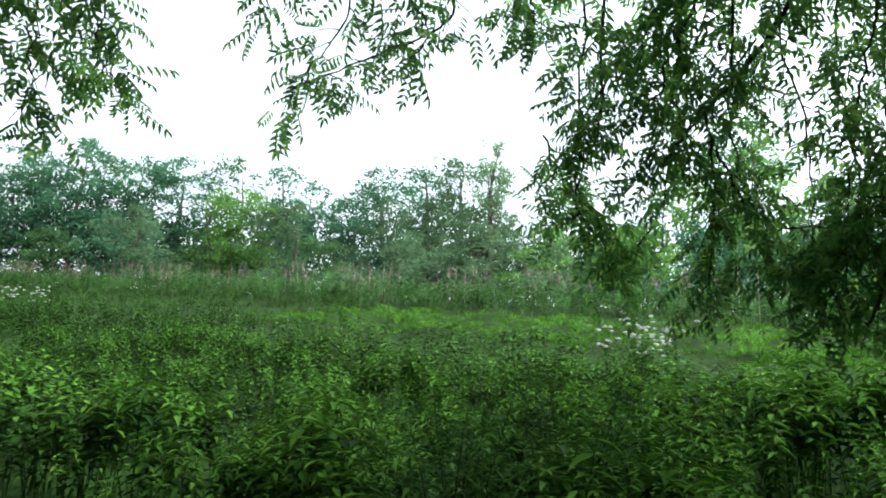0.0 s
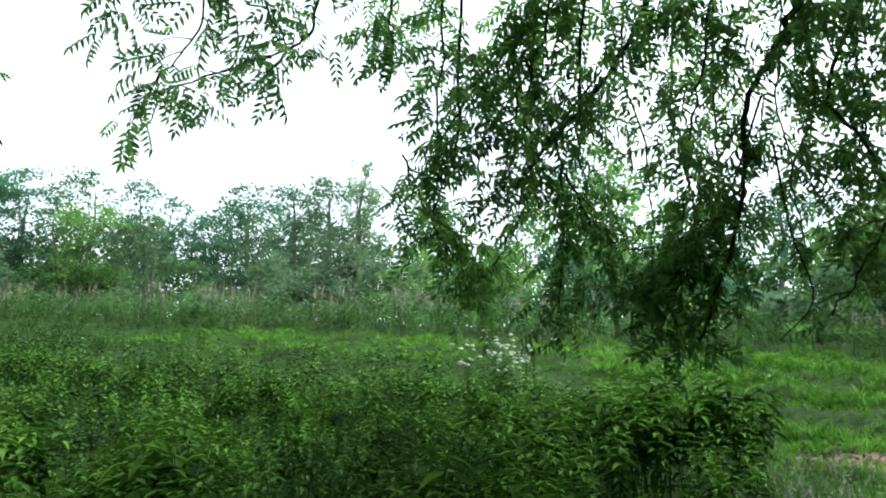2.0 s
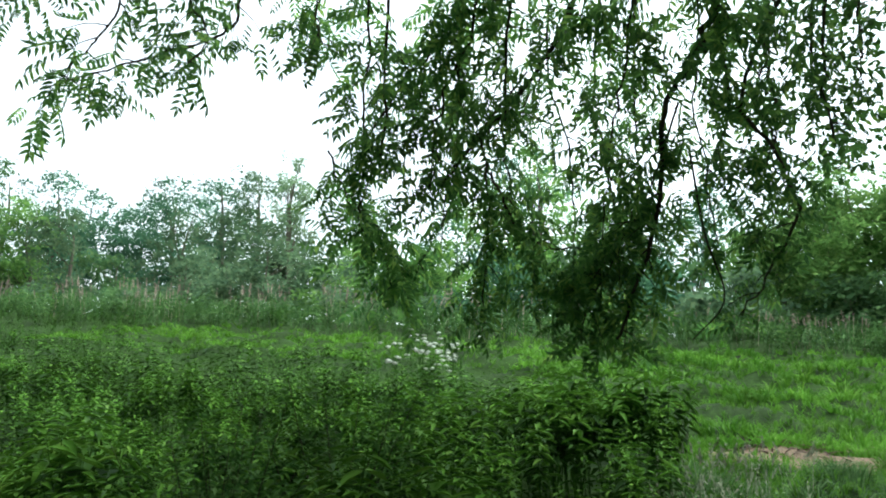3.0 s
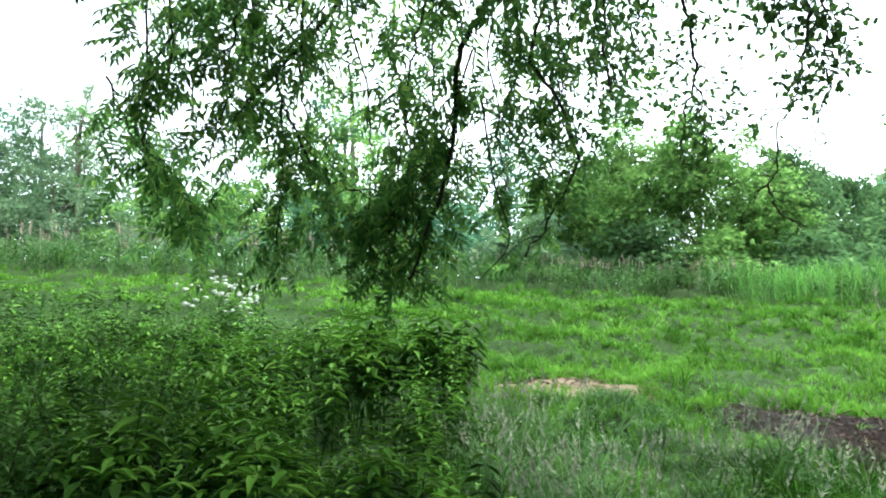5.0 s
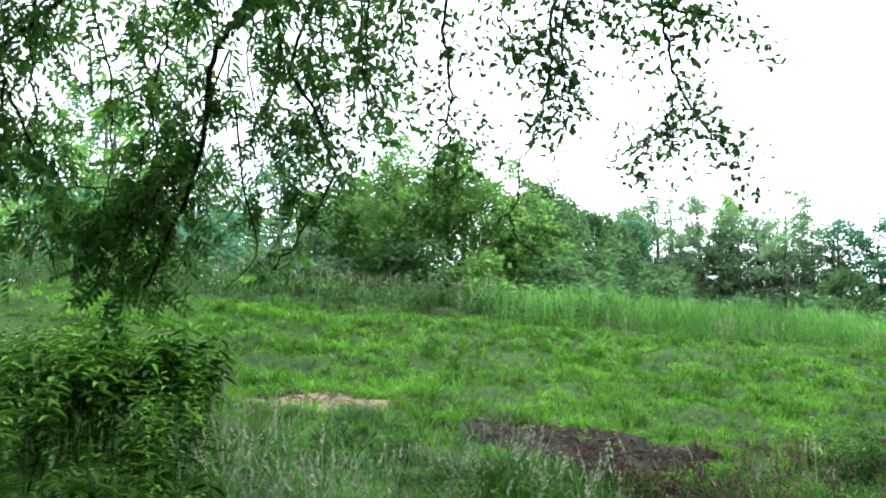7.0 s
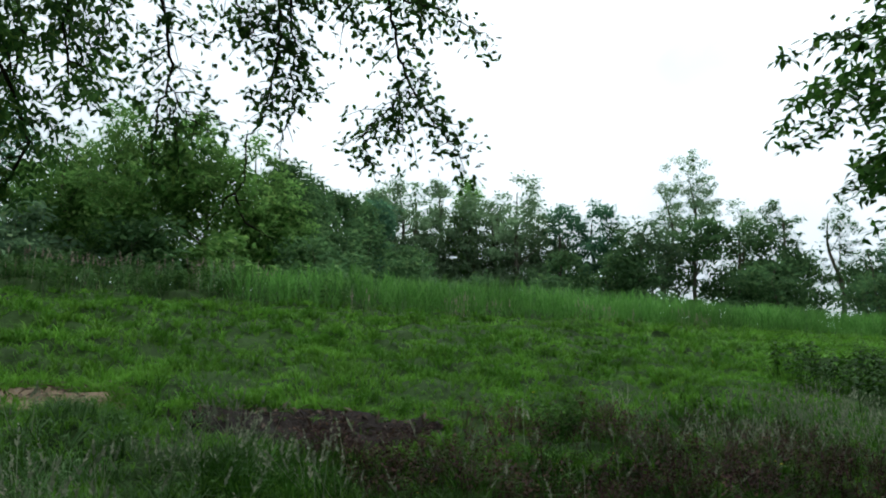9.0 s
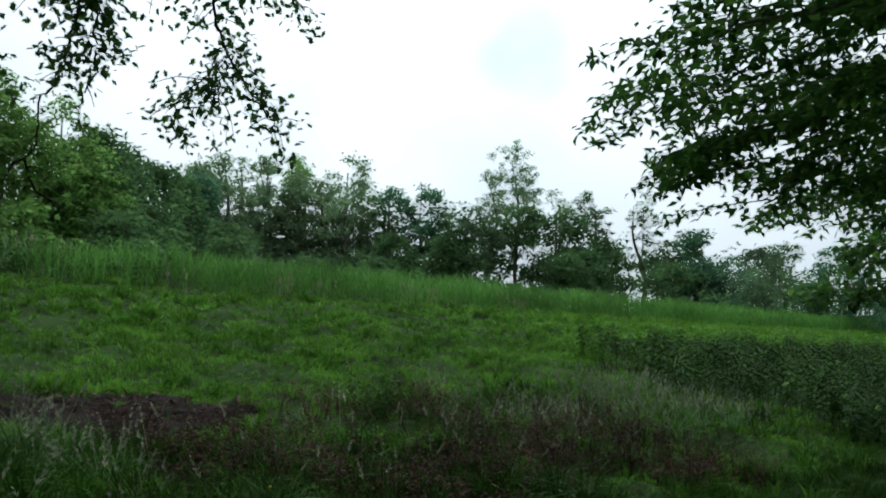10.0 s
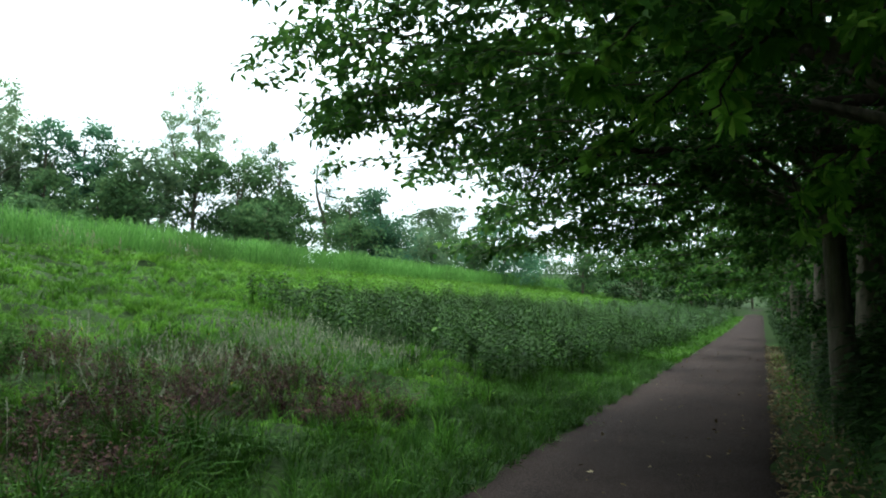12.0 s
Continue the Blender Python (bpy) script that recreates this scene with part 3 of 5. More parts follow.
BUSHES_FAR = [(33, 40, 3.0, 2.4, M_WOOD_D), (28, 42, 3.0, 2.4, M_WOOD_D), (45.5, 33, 4.6, 2.8, M_WOOD_D), (56, 29, 4.0, 2.8, M_WOOD_B), (4.5, 26.5, 2.0, 1.6, M_WOOD_D), (7.5, 26, 1.9, 1.6, M_WOOD_C), (10.5, 26.5, 2.0, 1.7, M_WOOD_D), (1, 27, 2.2, 1.8, M_WOOD_B), (3, 31, 3.4, 2.4, M_WOOD_A), (9.5, 29.5, 2.6, 2.2, M_WOOD_C), (14.5, 34, 3.4, 2.2, M_WOOD_D), (20, 36, 2.8, 2.2, M_WOOD_D), (25, 38, 2.4, 2.2, M_WOOD_D), (30, 37, 2.6, 2.3, M_WOOD_D), (43, 30.5, 4.0, 3.2, M_WOOD_D), (49, 28, 3.6, 3.0, M_WOOD_D),
              (59, 26, 3.6, 2.8, M_WOOD_B), (62, 23, 3.4, 2.8, M_WOOD_D), (75, 22, 4.6, 3.2, M_WOOD_B)]
for i, (x, y, hgt, r, mat) in enumerate(BUSHES_FAR):
    woodland_tree("bush", "dark bush at the foot of the far trees", x, y, hgt, r, mat, 450 + i, 72, 32, 0.27, low=0.0, pad=0.4, hollow=0.5, group="bushes at the wood's edge", lobes=7)


def far_wood(label, stretches, seed, height, leaf, material):
    """The depth of a wood, seen only between the trees before it; some of it unseen, to block light."""
    rng = np.random.default_rng(seed)
    b = Build()
    for n, x0, x1, y0, y1 in stretches:
        x, y = rng.uniform(x0, x1, n), rng.uniform(y0, y1, n)
        z = rise(x, y) + rng.uniform(0.0, 1.0, n) * height * (1 + 0.3 * wobble(x, y, 0.25))
        pads(rng, b, np.stack([x, y, z], 1), 16, 0.8, 0.7, leaf)
    stuff(b, "far_wood", material, label, "wood")


far_wood("dim green depth of the wood behind the meadow trees", [(420, -85, -20, 47, 58), (260, -20, 14, 50, 58), (330, 14, 62, 52, 60), (160, 55, 100, 32, 40)], 480, 6.0, 0.5, M_WOOD_D)
# mostly out of view, added to keep sky light off faces towards the path
far_wood("mostly unseen dense dark wood along the path, added to block light", [(520, -45, 75, -15, -6.5), (160, -45, -3, -6.5, -3.2)], 482, 10.0, 0.8, M_IVY)
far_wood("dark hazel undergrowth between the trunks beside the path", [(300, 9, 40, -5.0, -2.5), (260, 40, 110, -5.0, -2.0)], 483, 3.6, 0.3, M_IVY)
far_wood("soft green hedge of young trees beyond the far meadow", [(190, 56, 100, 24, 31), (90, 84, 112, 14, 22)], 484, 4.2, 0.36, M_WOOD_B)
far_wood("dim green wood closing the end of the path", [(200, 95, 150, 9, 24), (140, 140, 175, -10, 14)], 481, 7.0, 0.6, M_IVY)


# ---- the ash that hangs over the path ----
def ash_leaf():
    parts_ = [strip([(0, 0, 0), (0.5, 0, 0.03), (1.0, 0, -0.1)], 0.014)]
    for k in range(5):
        f = 0.24 + 0.17 * k
        for s in (-1, 1):
            parts_.append(placed_leaf((f, 0, 0.03 - 0.11 * f * f), (0.6, s * 0.8, -0.45), 0.3 - 0.02 * abs(k - 2), 0.82, kind=LEAF_POINT))
    parts_.append(placed_leaf((0.96, 0, -0.08), (1, 0, -0.35), 0.3, 0.8, kind=LEAF_POINT))
    return template(*parts_)


def palmate_leaf():
    return template(*[placed_leaf((0, 0, 0), (math.cos(a), math.sin(a), -0.25), 1 - 0.4 * abs(a) / 1.9, 0.55, kind=LEAF_ROUND) for a in (-1.9, -1.25, -0.62, 0, 0.62, 1.25, 1.9)])


ASH_LEAF, PALMATE = ash_leaf(), palmate_leaf()


def hanging_branch(tree, rng, pts, radius, leaf_kind, leaf_size, material, step=0.1, side=(0.22, 0.6), leaves=(4, 8), down=0.5, name="branch", spread=0.03, tuft=False):
    """A drooping branch with side twigs, and its leaves as a part of it."""
    line = smooth_line(pts, max(8, int(len(pts) * 5)))
    line[1:-1] += rng.normal(0, 0.012, (len(line) - 2, 3))
    wood, green = Build(), Build()
    tube(wood, line, [radius, radius * 0.75, radius * 0.35], 6)
    seg = np.linalg.norm(np.diff(line, axis=0), axis=1)
    total, s = seg.sum(), 0.08
    cum = np.concatenate([[0], np.cumsum(seg)])
    at, out = [], []
    while s < total:
        p = np.array([np.interp(s, cum, line[:, k]) for k in range(3)])
        i = min(int(np.searchsorted(cum, s)), len(line) - 1)
        fwd = unit(line[i] - line[i - 1])
        way = unit(unit(rng.normal(0, 1, 3)) * (1, 1, 0.5) + fwd * 0.5 + np.array([0, 0, -down]))
        ln = rng.uniform(*side) * (1 - 0.35 * s / total)
        tip = p + way * ln + np.array([0, 0, -0.12 * ln])
        tl = smooth_line([p, p + way * ln * 0.5 + np.array([0, 0, 0.05 * ln]), tip], 5)
        tube(wood, tl, [0.006, 0.0035, 0.002], 4)
        for k in range(int(rng.integers(*leaves))):
            f = rng.uniform(0.1, 1.0) ** 0.6 if not tuft else rng.choice((0.45, 0.75, 1.0, 1.0))
            q = np.array([np.interp(f, np.linspace(0, 1, 5), tl[:, j]) for j in range(3)])
            at.append(q + rng.normal(0, spread, 3))
            out.append(unit(rng.normal(0, 0.7, 3) * (1, 1, 0.5) + way * 0.5 + np.array([0, 0, -0.25])))
        s += step * rng.uniform(0.6, 1.4)
    at, out = np.array(at), np.array(out)
    stamp(green, leaf_kind, at, *leaf_axes(rng, len(at), rng.uniform(0.65, 1.15, len(at)) * leaf_size, 0.2, 0.6, out * 1.1))
    limb = wood.link(name, M_TWIG, tree, smooth=True)
    green.link("foliage", material, limb)
    return limb


def local(points, tree):
    return [tuple(np.array(p) - np.array(tree.location)) for p in points]


ash = tagged(new("ash_tree"), "ash tree with drooping twigs of feathered green leaves", "tree")
ash.location = (-1.2, -1.6, float(rise(-1.2, -1.6)))
rng = np.random.default_rng(7)
wood = Build()
trunk_and_limbs(rng, wood, (0, 0, 0), (0.4, 0.6, 9.0), 0.24, np.array([(2.4, 3.8, 6.4), (-2.4, 3.2, 6.8), (-3.4, 1.0, 6.5), (1.6, -3, 7.0), (-2.5, -2.8, 7.2), (0.2, 4.8, 7.6), (3, 0.5, 7.4)]), 10)
wood.link("trunk", M_BARK, ash, smooth=True)
# unseen crown overhead, its spread and density set by the shade wanted below
top_ = Build()
pads(rng, top_, crown_points(rng, 200, (-1.6, 0.2, 8.4), (6.4, 4.0, 1.9), 0.1, 0.2), 34, 0.55, 0.5, 0.32)
top_.link("crown", M_ASH, ash)
ASH_BOUGHS = [  # the boughs that come down into view
    ([(0.3, 2.6, 5.2), (-0.2, 3.9, 4.5), (-0.74, 4.64, 3.87), (-1.07, 4.74, 3.52), (-1.29, 4.77, 3.29), (-1.56, 4.78, 3.0)], 0.022, 0.075),
    ([(-1.29, 4.77, 3.29), (-1.26, 4.87, 2.99), (-1.29, 4.98, 2.55), (-1.34, 5.05, 2.0)], 0.011, 0.075),
    ([(-1.24, 4.86, 3.07), (-1.10, 4.99, 2.73), (-0.89, 5.07, 2.58), (-0.60, 5.11, 2.55)], 0.011, 0.07),
    ([(0.9, 2.8, 5.0), (0.45, 3.9, 4.3), (0.23, 4.49, 3.87), (0.09, 4.62, 3.6), (-0.09, 4.74, 3.31), (-0.13, 4.89, 2.82), (-0.32, 5.0, 2.24), (-0.44, 5.03, 1.95)], 0.028, 0.05),
    ([(-0.13, 4.95, 2.9), (-0.42, 5.1, 2.55), (-0.6, 5.1, 2.2), (-0.72, 5.1, 1.95)], 0.01, 0.05),
    ([(0.8, 4.4, 4.3), (0.38, 5.07, 3.56), (0.58, 5.19, 3.16), (0.69, 5.29, 2.78), (0.51, 5.38, 2.41), (0.33, 5.43, 2.13)], 0.016, 0.11),
    ([(-0.3, 3.8, 4.8), (-1.24, 4.81, 4.21), (-1.69, 4.79, 3.98), (-2.01, 4.83, 3.61), (-2.27, 4.87, 3.22), (-2.25, 5.0, 2.82), (-1.96, 5.2, 2.46)], 0.014, 0.10),
    ([(-0.9, 3.4, 4.9), (-1.35, 4.41, 4.15), (-1.56, 4.51, 3.86), (-1.71, 4.62, 3.51), (-1.83, 4.72, 3.12)], 0.013, 0.075),
    ([(-0.8, 3.2, 4.8), (-1.19, 4.32, 3.99), (-1.39, 4.44, 3.64), (-1.54, 4.55, 3.26), (-1.6, 4.64, 2.92)], 0.012, 0.075),
    ([(-0.1, 3.7, 4.7), (-0.27, 4.63, 3.89), (-0.38, 4.83, 3.45), (-0.47, 4.97, 3.02), (-0.53, 5.07, 2.56)], 0.012, 0.085),
    ([(0.5, 4.2, 4.7), (0.58, 5.13, 4.03), (0.5, 5.32, 3.62), (0.67, 5.47, 3.16)], 0.011, 0.085),
    ([(-2.43, 4.74, 3.29), (-2.32, 4.9, 2.94), (-2.12, 5.08, 2.58), (-2.06, 5.16, 2.26)], 0.009, 0.1),
    ([(-2.6, 3.4, 5.2), (-2.89, 4.19, 4.35), (-3.06, 4.25, 4.06), (-3.54, 4.0, 3.81), (-4.0, 3.65, 3.5)], 0.014, 0.08),
    ([(-2.3, 4.1, 5.0), (-2.49, 4.62, 4.49), (-2.58, 4.7, 4.28), (-2.42, 4.89, 4.1)], 0.01, 0.08),
    ([(-4.4, 1.8, 4.9), (-4.7, 2.49, 3.87), (-4.73, 2.55, 3.74), (-4.72, 2.71, 3.56), (-4.76, 2.83, 3.35)], 0.012, 0.08),
    ([(-4.5, 1.6, 4.6), (-4.65, 2.05, 3.75), (-4.68, 2.2, 3.5), (-4.75, 2.34, 3.2)], 0.012, 0.08),
    ([(-3.9, 3.0, 4.8), (-4.1, 3.5, 4.25), (-4.16, 3.54, 4.1)], 0.01, 0.09),
    ([(-0.2, 3.6, 4.9), (-0.5, 4.5, 4.3), (-0.85, 4.9, 3.9), (-1.05, 5.0, 3.5)], 0.012, 0.12),
    ([(1.2, 3.6, 4.9), (0.9, 4.6, 4.2), (0.85, 5.0, 3.6), (0.9, 5.1, 3.2)], 0.014, 0.08),
    ([(-0.62, 4.01, 4.58), (-0.85, 4.91, 3.88), (-0.77, 5.15, 3.33), (-0.74, 5.31, 2.77), (-0.79, 5.38, 2.37)], 0.011, 0.09),
    ([(-0.38, 4.18, 4.28), (-0.56, 5.08, 3.58), (-0.47, 5.29, 2.96), (-0.56, 5.39, 2.47), (-0.71, 5.43, 2.11)], 0.011, 0.09),
    ([(-0.92, 4.15, 4.07), (-1.2, 5.05, 3.37), (-1.17, 5.2, 2.9), (-1.27, 5.27, 2.49)], 0.011, 0.09),
    ([(-0.15, 4.14, 4.43), (-0.3, 5.04, 3.73), (-0.31, 5.27, 3.08), (-0.43, 5.39, 2.54), (-0.39, 5.45, 2.18)], 0.011, 0.09),
    ([(-1.14, 3.87, 4.57), (-1.46, 4.77, 3.87), (-1.54, 4.92, 3.46), (-1.72, 4.99, 3.1), (-1.86, 5.04, 2.72)], 0.011, 0.09),
    ([(-1.62, 3.89, 4.03), (-2.02, 4.79, 3.33), (-2.21, 4.85, 2.91), (-2.12, 4.97, 2.56)], 0.011, 0.09),
    ([(-3.57, 1.08, 4.37), (-4.32, 1.98, 3.67), (-4.42, 2.04, 3.38), (-4.48, 2.14, 3.11), (-4.51, 2.18, 2.95)], 0.009, 0.09),
    ([(-2.56, 2.44, 4.72), (-3.13, 3.34, 4.02), (-3.27, 3.42, 3.71), (-3.45, 3.37, 3.49), (-3.57, 3.35, 3.3)], 0.009, 0.09),
    ([(-2.32, 2.67, 4.73), (-2.85, 3.57, 4.03), (-2.8, 3.79, 3.75), (-3.03, 3.73, 3.54)], 0.009, 0.09),
    ([(-1.74, 3.09, 4.79), (-2.17, 3.99, 4.09), (-2.19, 4.12, 3.84), (-2.07, 4.23, 3.74)], 0.009, 0.09),
    ([(-3.4, 1.37, 4.47), (-4.12, 2.27, 3.77), (-4.25, 2.36, 3.4), (-4.24, 2.51, 3.2)], 0.009, 0.09),
    ([(-1.21, 4.12, 4.3), (-1.54, 5.02, 3.6), (-1.58, 5.19, 3.1), (-1.84, 5.22, 2.59), (-1.95, 5.22, 2.32)], 0.009, 0.1),
    ([(-1.77, 3.94, 4.0), (-2.2, 4.84, 3.3), (-2.26, 4.93, 2.95), (-2.07, 5.12, 2.57), (-1.98, 5.21, 2.28)], 0.009, 0.1),
    ([(0.18, 4.48, 4.18), (0.1, 5.38, 3.48), (0.26, 5.53, 3.02), (0.5, 5.61, 2.69)], 0.009, 0.1),
    ([(0.2, 4.4, 4.1), (0.3, 5.1, 3.5), (0.15, 5.3, 3.0), (0.2, 5.4, 2.6)], 0.012, 0.09),
]
for pts, rad, step in ASH_BOUGHS:
    hanging_branch(ash, rng, local(pts, ash), rad, ASH_LEAF, 0.26, M_ASH, step * 1.45, (0.12, 0.42), (3, 7), 0.2)

# long bare twigs and a thick bunch among the leaves
for pts in ([(-0.95, 4.7, 3.7), (-1.5, 4.85, 3.1), (-1.62, 4.95, 2.6)], [(-1.3, 4.8, 3.9), (-1.62, 4.85, 3.3), (-1.8, 4.95, 2.7)], [(0.0, 4.75, 3.4), (-0.25, 4.95, 2.8), (-0.62, 5.05, 2.3)], [(0.05, 4.8, 3.1), (0.12, 5.0, 2.6), (0.22, 5.05, 2.2), (0.02, 5.1, 1.95)]):
    twig = Build()
    tube(twig, local([tuple(q) for q in smooth_line(pts, 14)], ash), [0.009, 0.006, 0.004], 5)
    twig.link("twig", M_TWIG, ash, smooth=True)
bunch = Build()
pads(rng, bunch, np.array(local([(-0.78, 4.95, 2.3), (-0.62, 4.95, 2.26), (-0.94, 4.95, 2.24), (-0.74, 4.95, 2.14)], ash)), 14, 0.12, 0.6, 0.2, ASH_LEAF, 0.4, 0.8)
tagged(bunch.link("foliage", M_ASH, ash, "thick dark bunch of leaves"), kind="stuff")

hedge = tagged(new("maple_tree"), "field maple with knotty hanging twigs of small leaves", "tree")
hedge.location = (2.2, -1.9, float(rise(2.2, -1.9)))
wood = Build()
trunk_and_limbs(rng, wood, (0, 0, 0), (0.2, 0.5, 8.5), 0.2, np.array([(0.4, 5.6, 6.2), (1.6, 5.0, 6.5), (-2, -2, 6.5), (2, -2.4, 7), (-0.6, 4.4, 7.2)]), 10)
wood.link("trunk", M_BARK, hedge, smooth=True)
# unseen crown, added and pushed forward to shade the foreground grass
top_ = Build()
pads(rng, top_, crown_points(rng, 220, (2.0, 2.6, 8.7), (3.4, 4.6, 1.8), 0.1, 0.2), 40, 0.55, 0.5, 0.32)
top_.link("crown", M_OAK, hedge)
MAPLE_BOUGHS = [  # hanging lines, thickness at the root, leaves at each twig
    ([(1.5, 4.3, 4.9), (1.47, 5.32, 4.15), (1.53, 5.47, 3.81), (1.58, 5.58, 3.49), (1.51, 5.69, 3.17), (1.51, 5.78, 2.86)], 0.016, 9),
    ([(1.58, 5.61, 3.41), (1.69, 5.64, 3.25), (1.82, 5.65, 3.1)], 0.008, 8),
    ([(2.1, 4.0, 5.0), (2.24, 5.09, 4.24), (2.29, 5.28, 3.81), (2.29, 5.41, 3.47), (2.25, 5.5, 3.3)], 0.017, 11),
    ([(2.3, 4.1, 5.0), (2.34, 5.12, 4.1), (2.41, 5.32, 3.59), (2.43, 5.4, 3.4)], 0.012, 10),
    ([(2.8, 3.8, 5.1), (2.94, 4.77, 4.27), (3.06, 4.94, 3.84), (3.19, 5.0, 3.53), (3.36, 5.0, 3.29), (3.51, 4.97, 3.1), (3.63, 4.95, 2.95)], 0.014, 9),
    ([(3.17, 5.01, 3.53), (3.11, 5.12, 3.33), (2.97, 5.24, 3.17), (2.98, 5.31, 2.95)], 0.008, 7),
    ([(2.9, 4.1, 4.9), (3.0, 4.8, 4.17), (3.33, 4.71, 3.99), (3.61, 4.61, 3.83)], 0.012, 11),
    ([(3.25, 4.98, 3.49), (3.2, 5.11, 3.23), (3.31, 5.1, 3.06)], 0.007, 8),
    ([(0.6, 4.5, 4.8), (0.57, 5.47, 4.0), (0.65, 5.63, 3.62), (0.62, 5.75, 3.26), (0.75, 5.84, 2.91)], 0.014, 11),
    ([(0.9, 4.5, 4.8), (0.86, 5.44, 4.05), (0.93, 5.59, 3.7), (1.04, 5.68, 3.43), (1.02, 5.76, 3.17)], 0.013, 11),
    ([(2.5, 4.1, 4.9), (2.57, 4.95, 4.26), (2.66, 5.04, 4.01), (2.72, 5.1, 3.88)], 0.01, 8),
    ([(1.8, 4.4, 4.8), (1.88, 5.24, 4.14), (2.06, 5.3, 3.9), (2.13, 5.38, 3.69)], 0.01, 8),
    ([(1.2, 4.5, 4.8), (1.16, 5.39, 4.11), (1.15, 5.53, 3.8), (1.06, 5.62, 3.57)], 0.011, 10),
]
for pts, rad, many in MAPLE_BOUGHS:
    hanging_branch(hedge, rng, local(pts, hedge), rad, LEAF_LOBED, 0.07, M_OAK, 0.05, (0.1, 0.44), (many + 2, many + 11), 0.05, spread=0.06, tuft=True)
# knotty twigs almost without leaves below the clusters
for pts in ([(2.25, 5.5, 3.3), (2.25, 5.5, 3.25), (2.15, 5.58, 3.06), (2.14, 5.66, 2.73), (2.03, 5.71, 2.64), (1.92, 5.77, 2.43)], [(2.08, 5.69, 2.68), (2.18, 5.7, 2.46), (2.38, 5.66, 2.35)], [(2.43, 5.4, 3.4), (2.43, 5.43, 3.27), (2.37, 5.51, 3.07), (2.4, 5.54, 2.92)], [(1.6, 5.65, 3.26), (1.66, 5.71, 3.03), (1.69, 5.76, 2.77)]):
    hanging_branch(hedge, rng, local(pts, hedge), 0.009, LEAF_LOBED, 0.07, M_OAK, 0.12, (0.05, 0.16), (1, 4), 0.05, name="twig", spread=0.03, tuft=True)


# ---- the row of trees along the path ----
def avenue_tree(x, y, height, reach, seed, label, radius, clusters, per, leaf, floor_z, wide=3.6, back=2.6, name="avenue_tree"):
    """Tree whose tiered boughs spread over the path; reach: how far they come over it; floor_z: height of the lowest leaves."""
    rng = np.random.default_rng(seed)
    tree = tagged(new(name), label, "tree", "row of trees along the path")
    tree.location = (x, y, float(rise(x, y)))
    n = clusters
    a = rng.uniform(0, 2 * np.pi, n)
    r = rng.uniform(0.15, 1, n) ** 0.6
    px, py = np.cos(a) * r * wide, np.sin(a) * r
    py = np.where(py > 0, py * reach, py * back)
    f = np.clip(py / reach, 0, 1)
    rim = 1 - 0.75 * r ** 2.2
    pz = floor_z + 0.55 * (1 - f) ** 1.3 + rng.uniform(0, 1, n) ** 1.5 * (height - floor_z - 1.0) * rim + 0.2 * rng.normal(0, 1, n)
    pts = np.stack([px, py, np.maximum(pz, floor_z)], 1)
    wood = Build()
    trunk_and_limbs(rng, wood, (0, 0, 0), (rng.normal(0, 0.2), 0.3, height * 0.85), radius, pts[pts[:, 2] > floor_z + 0.5][:: max(1, n // (44 if n > 500 else 20))], 10, 0.12, 0.36)
    b = Build()
    ways = unit(np.stack([px, np.where(py > 0, py, py * 0.4), np.zeros(n)], 1) + rng.normal(0, 0.45, (n, 3)) * (1, 1, 0.3) + (0, 0, 0.05))
    sprays(rng, wood, b, pts - ways * 0.35, ways, 0.95, per, leaf)
    wood.link("trunk", M_BARK, tree, smooth=True)
    skirt = np.stack([rng.uniform(-2.5, 2.5, n // 3), rng.uniform(-3.4, -0.9 + 1.1 * (x > 13), n // 3), rng.uniform(0.6, 3.2, n // 3)], 1)
    pads(rng, b, skirt, per, 0.3, 0.4, leaf * 1.2, LEAF, 0.3, 0.4)
    # coarse upper leaves, added to block sky light from the boughs and path
    shade_roof = np.stack([rng.uniform(-3, 3, n // 4), rng.uniform(-2.6, reach * 0.7, n // 4), rng.uniform(height * 0.62, height, n // 4)], 1)
    pads(rng, b, shade_roof, 26, 0.55, 0.4, 0.25, LEAF, 0.2, 0.4)
    b.link("crown", M_MAPLE, tree)
    return tree


L_AV = "broad leafy tree with dark boughs over the tarmac path"
for i, (x, y, hgt, reach, rad, n, per, leaf, fz) in enumerate([
    (8.1, -2.1, 8.5, 6.0, 0.2, 900, 96, 0.099, 2.9), (11.9, -1.18, 8.5, 4.8, 0.14, 560, 66, 0.12, 2.4), (16.0, -1.9, 8.5, 4.6, 0.22, 300, 55, 0.145, 2.2), (21, -1.5, 9, 4.6, 0.22, 260, 44, 0.175, 2.2),
    (27, -1.9, 9, 4.6, 0.22, 190, 40, 0.2, 1.9), (34, -1.6, 9, 4.4, 0.24, 170, 36, 0.24, 2.1), (43, -1.8, 9, 4.0, 0.24, 140, 32, 0.27, 2.7), (54, -1.6, 9, 4.0, 0.24, 130, 30, 0.3, 2.8), (66, -1.8, 9, 4.2, 0.24, 130, 30, 0.33, 2.8), (80, -1.8, 9, 4.2, 0.24, 110, 28, 0.4, 2.8), (96, -1.8, 9, 4.2, 0.24, 110, 28, 0.45, 2.8), (114, -1.8, 9, 4.2, 0.24, 110, 28, 0.5, 2.8), (132, -1.8, 9, 4.2, 0.24, 110, 28, 0.55, 2.8)]):
    avenue_tree(x, y, hgt, reach, 500 + i, L_AV, rad, n, per, leaf, fz, 4.15 if i == 0 else 3.6)
first = bpy.data.objects["avenue_tree"]
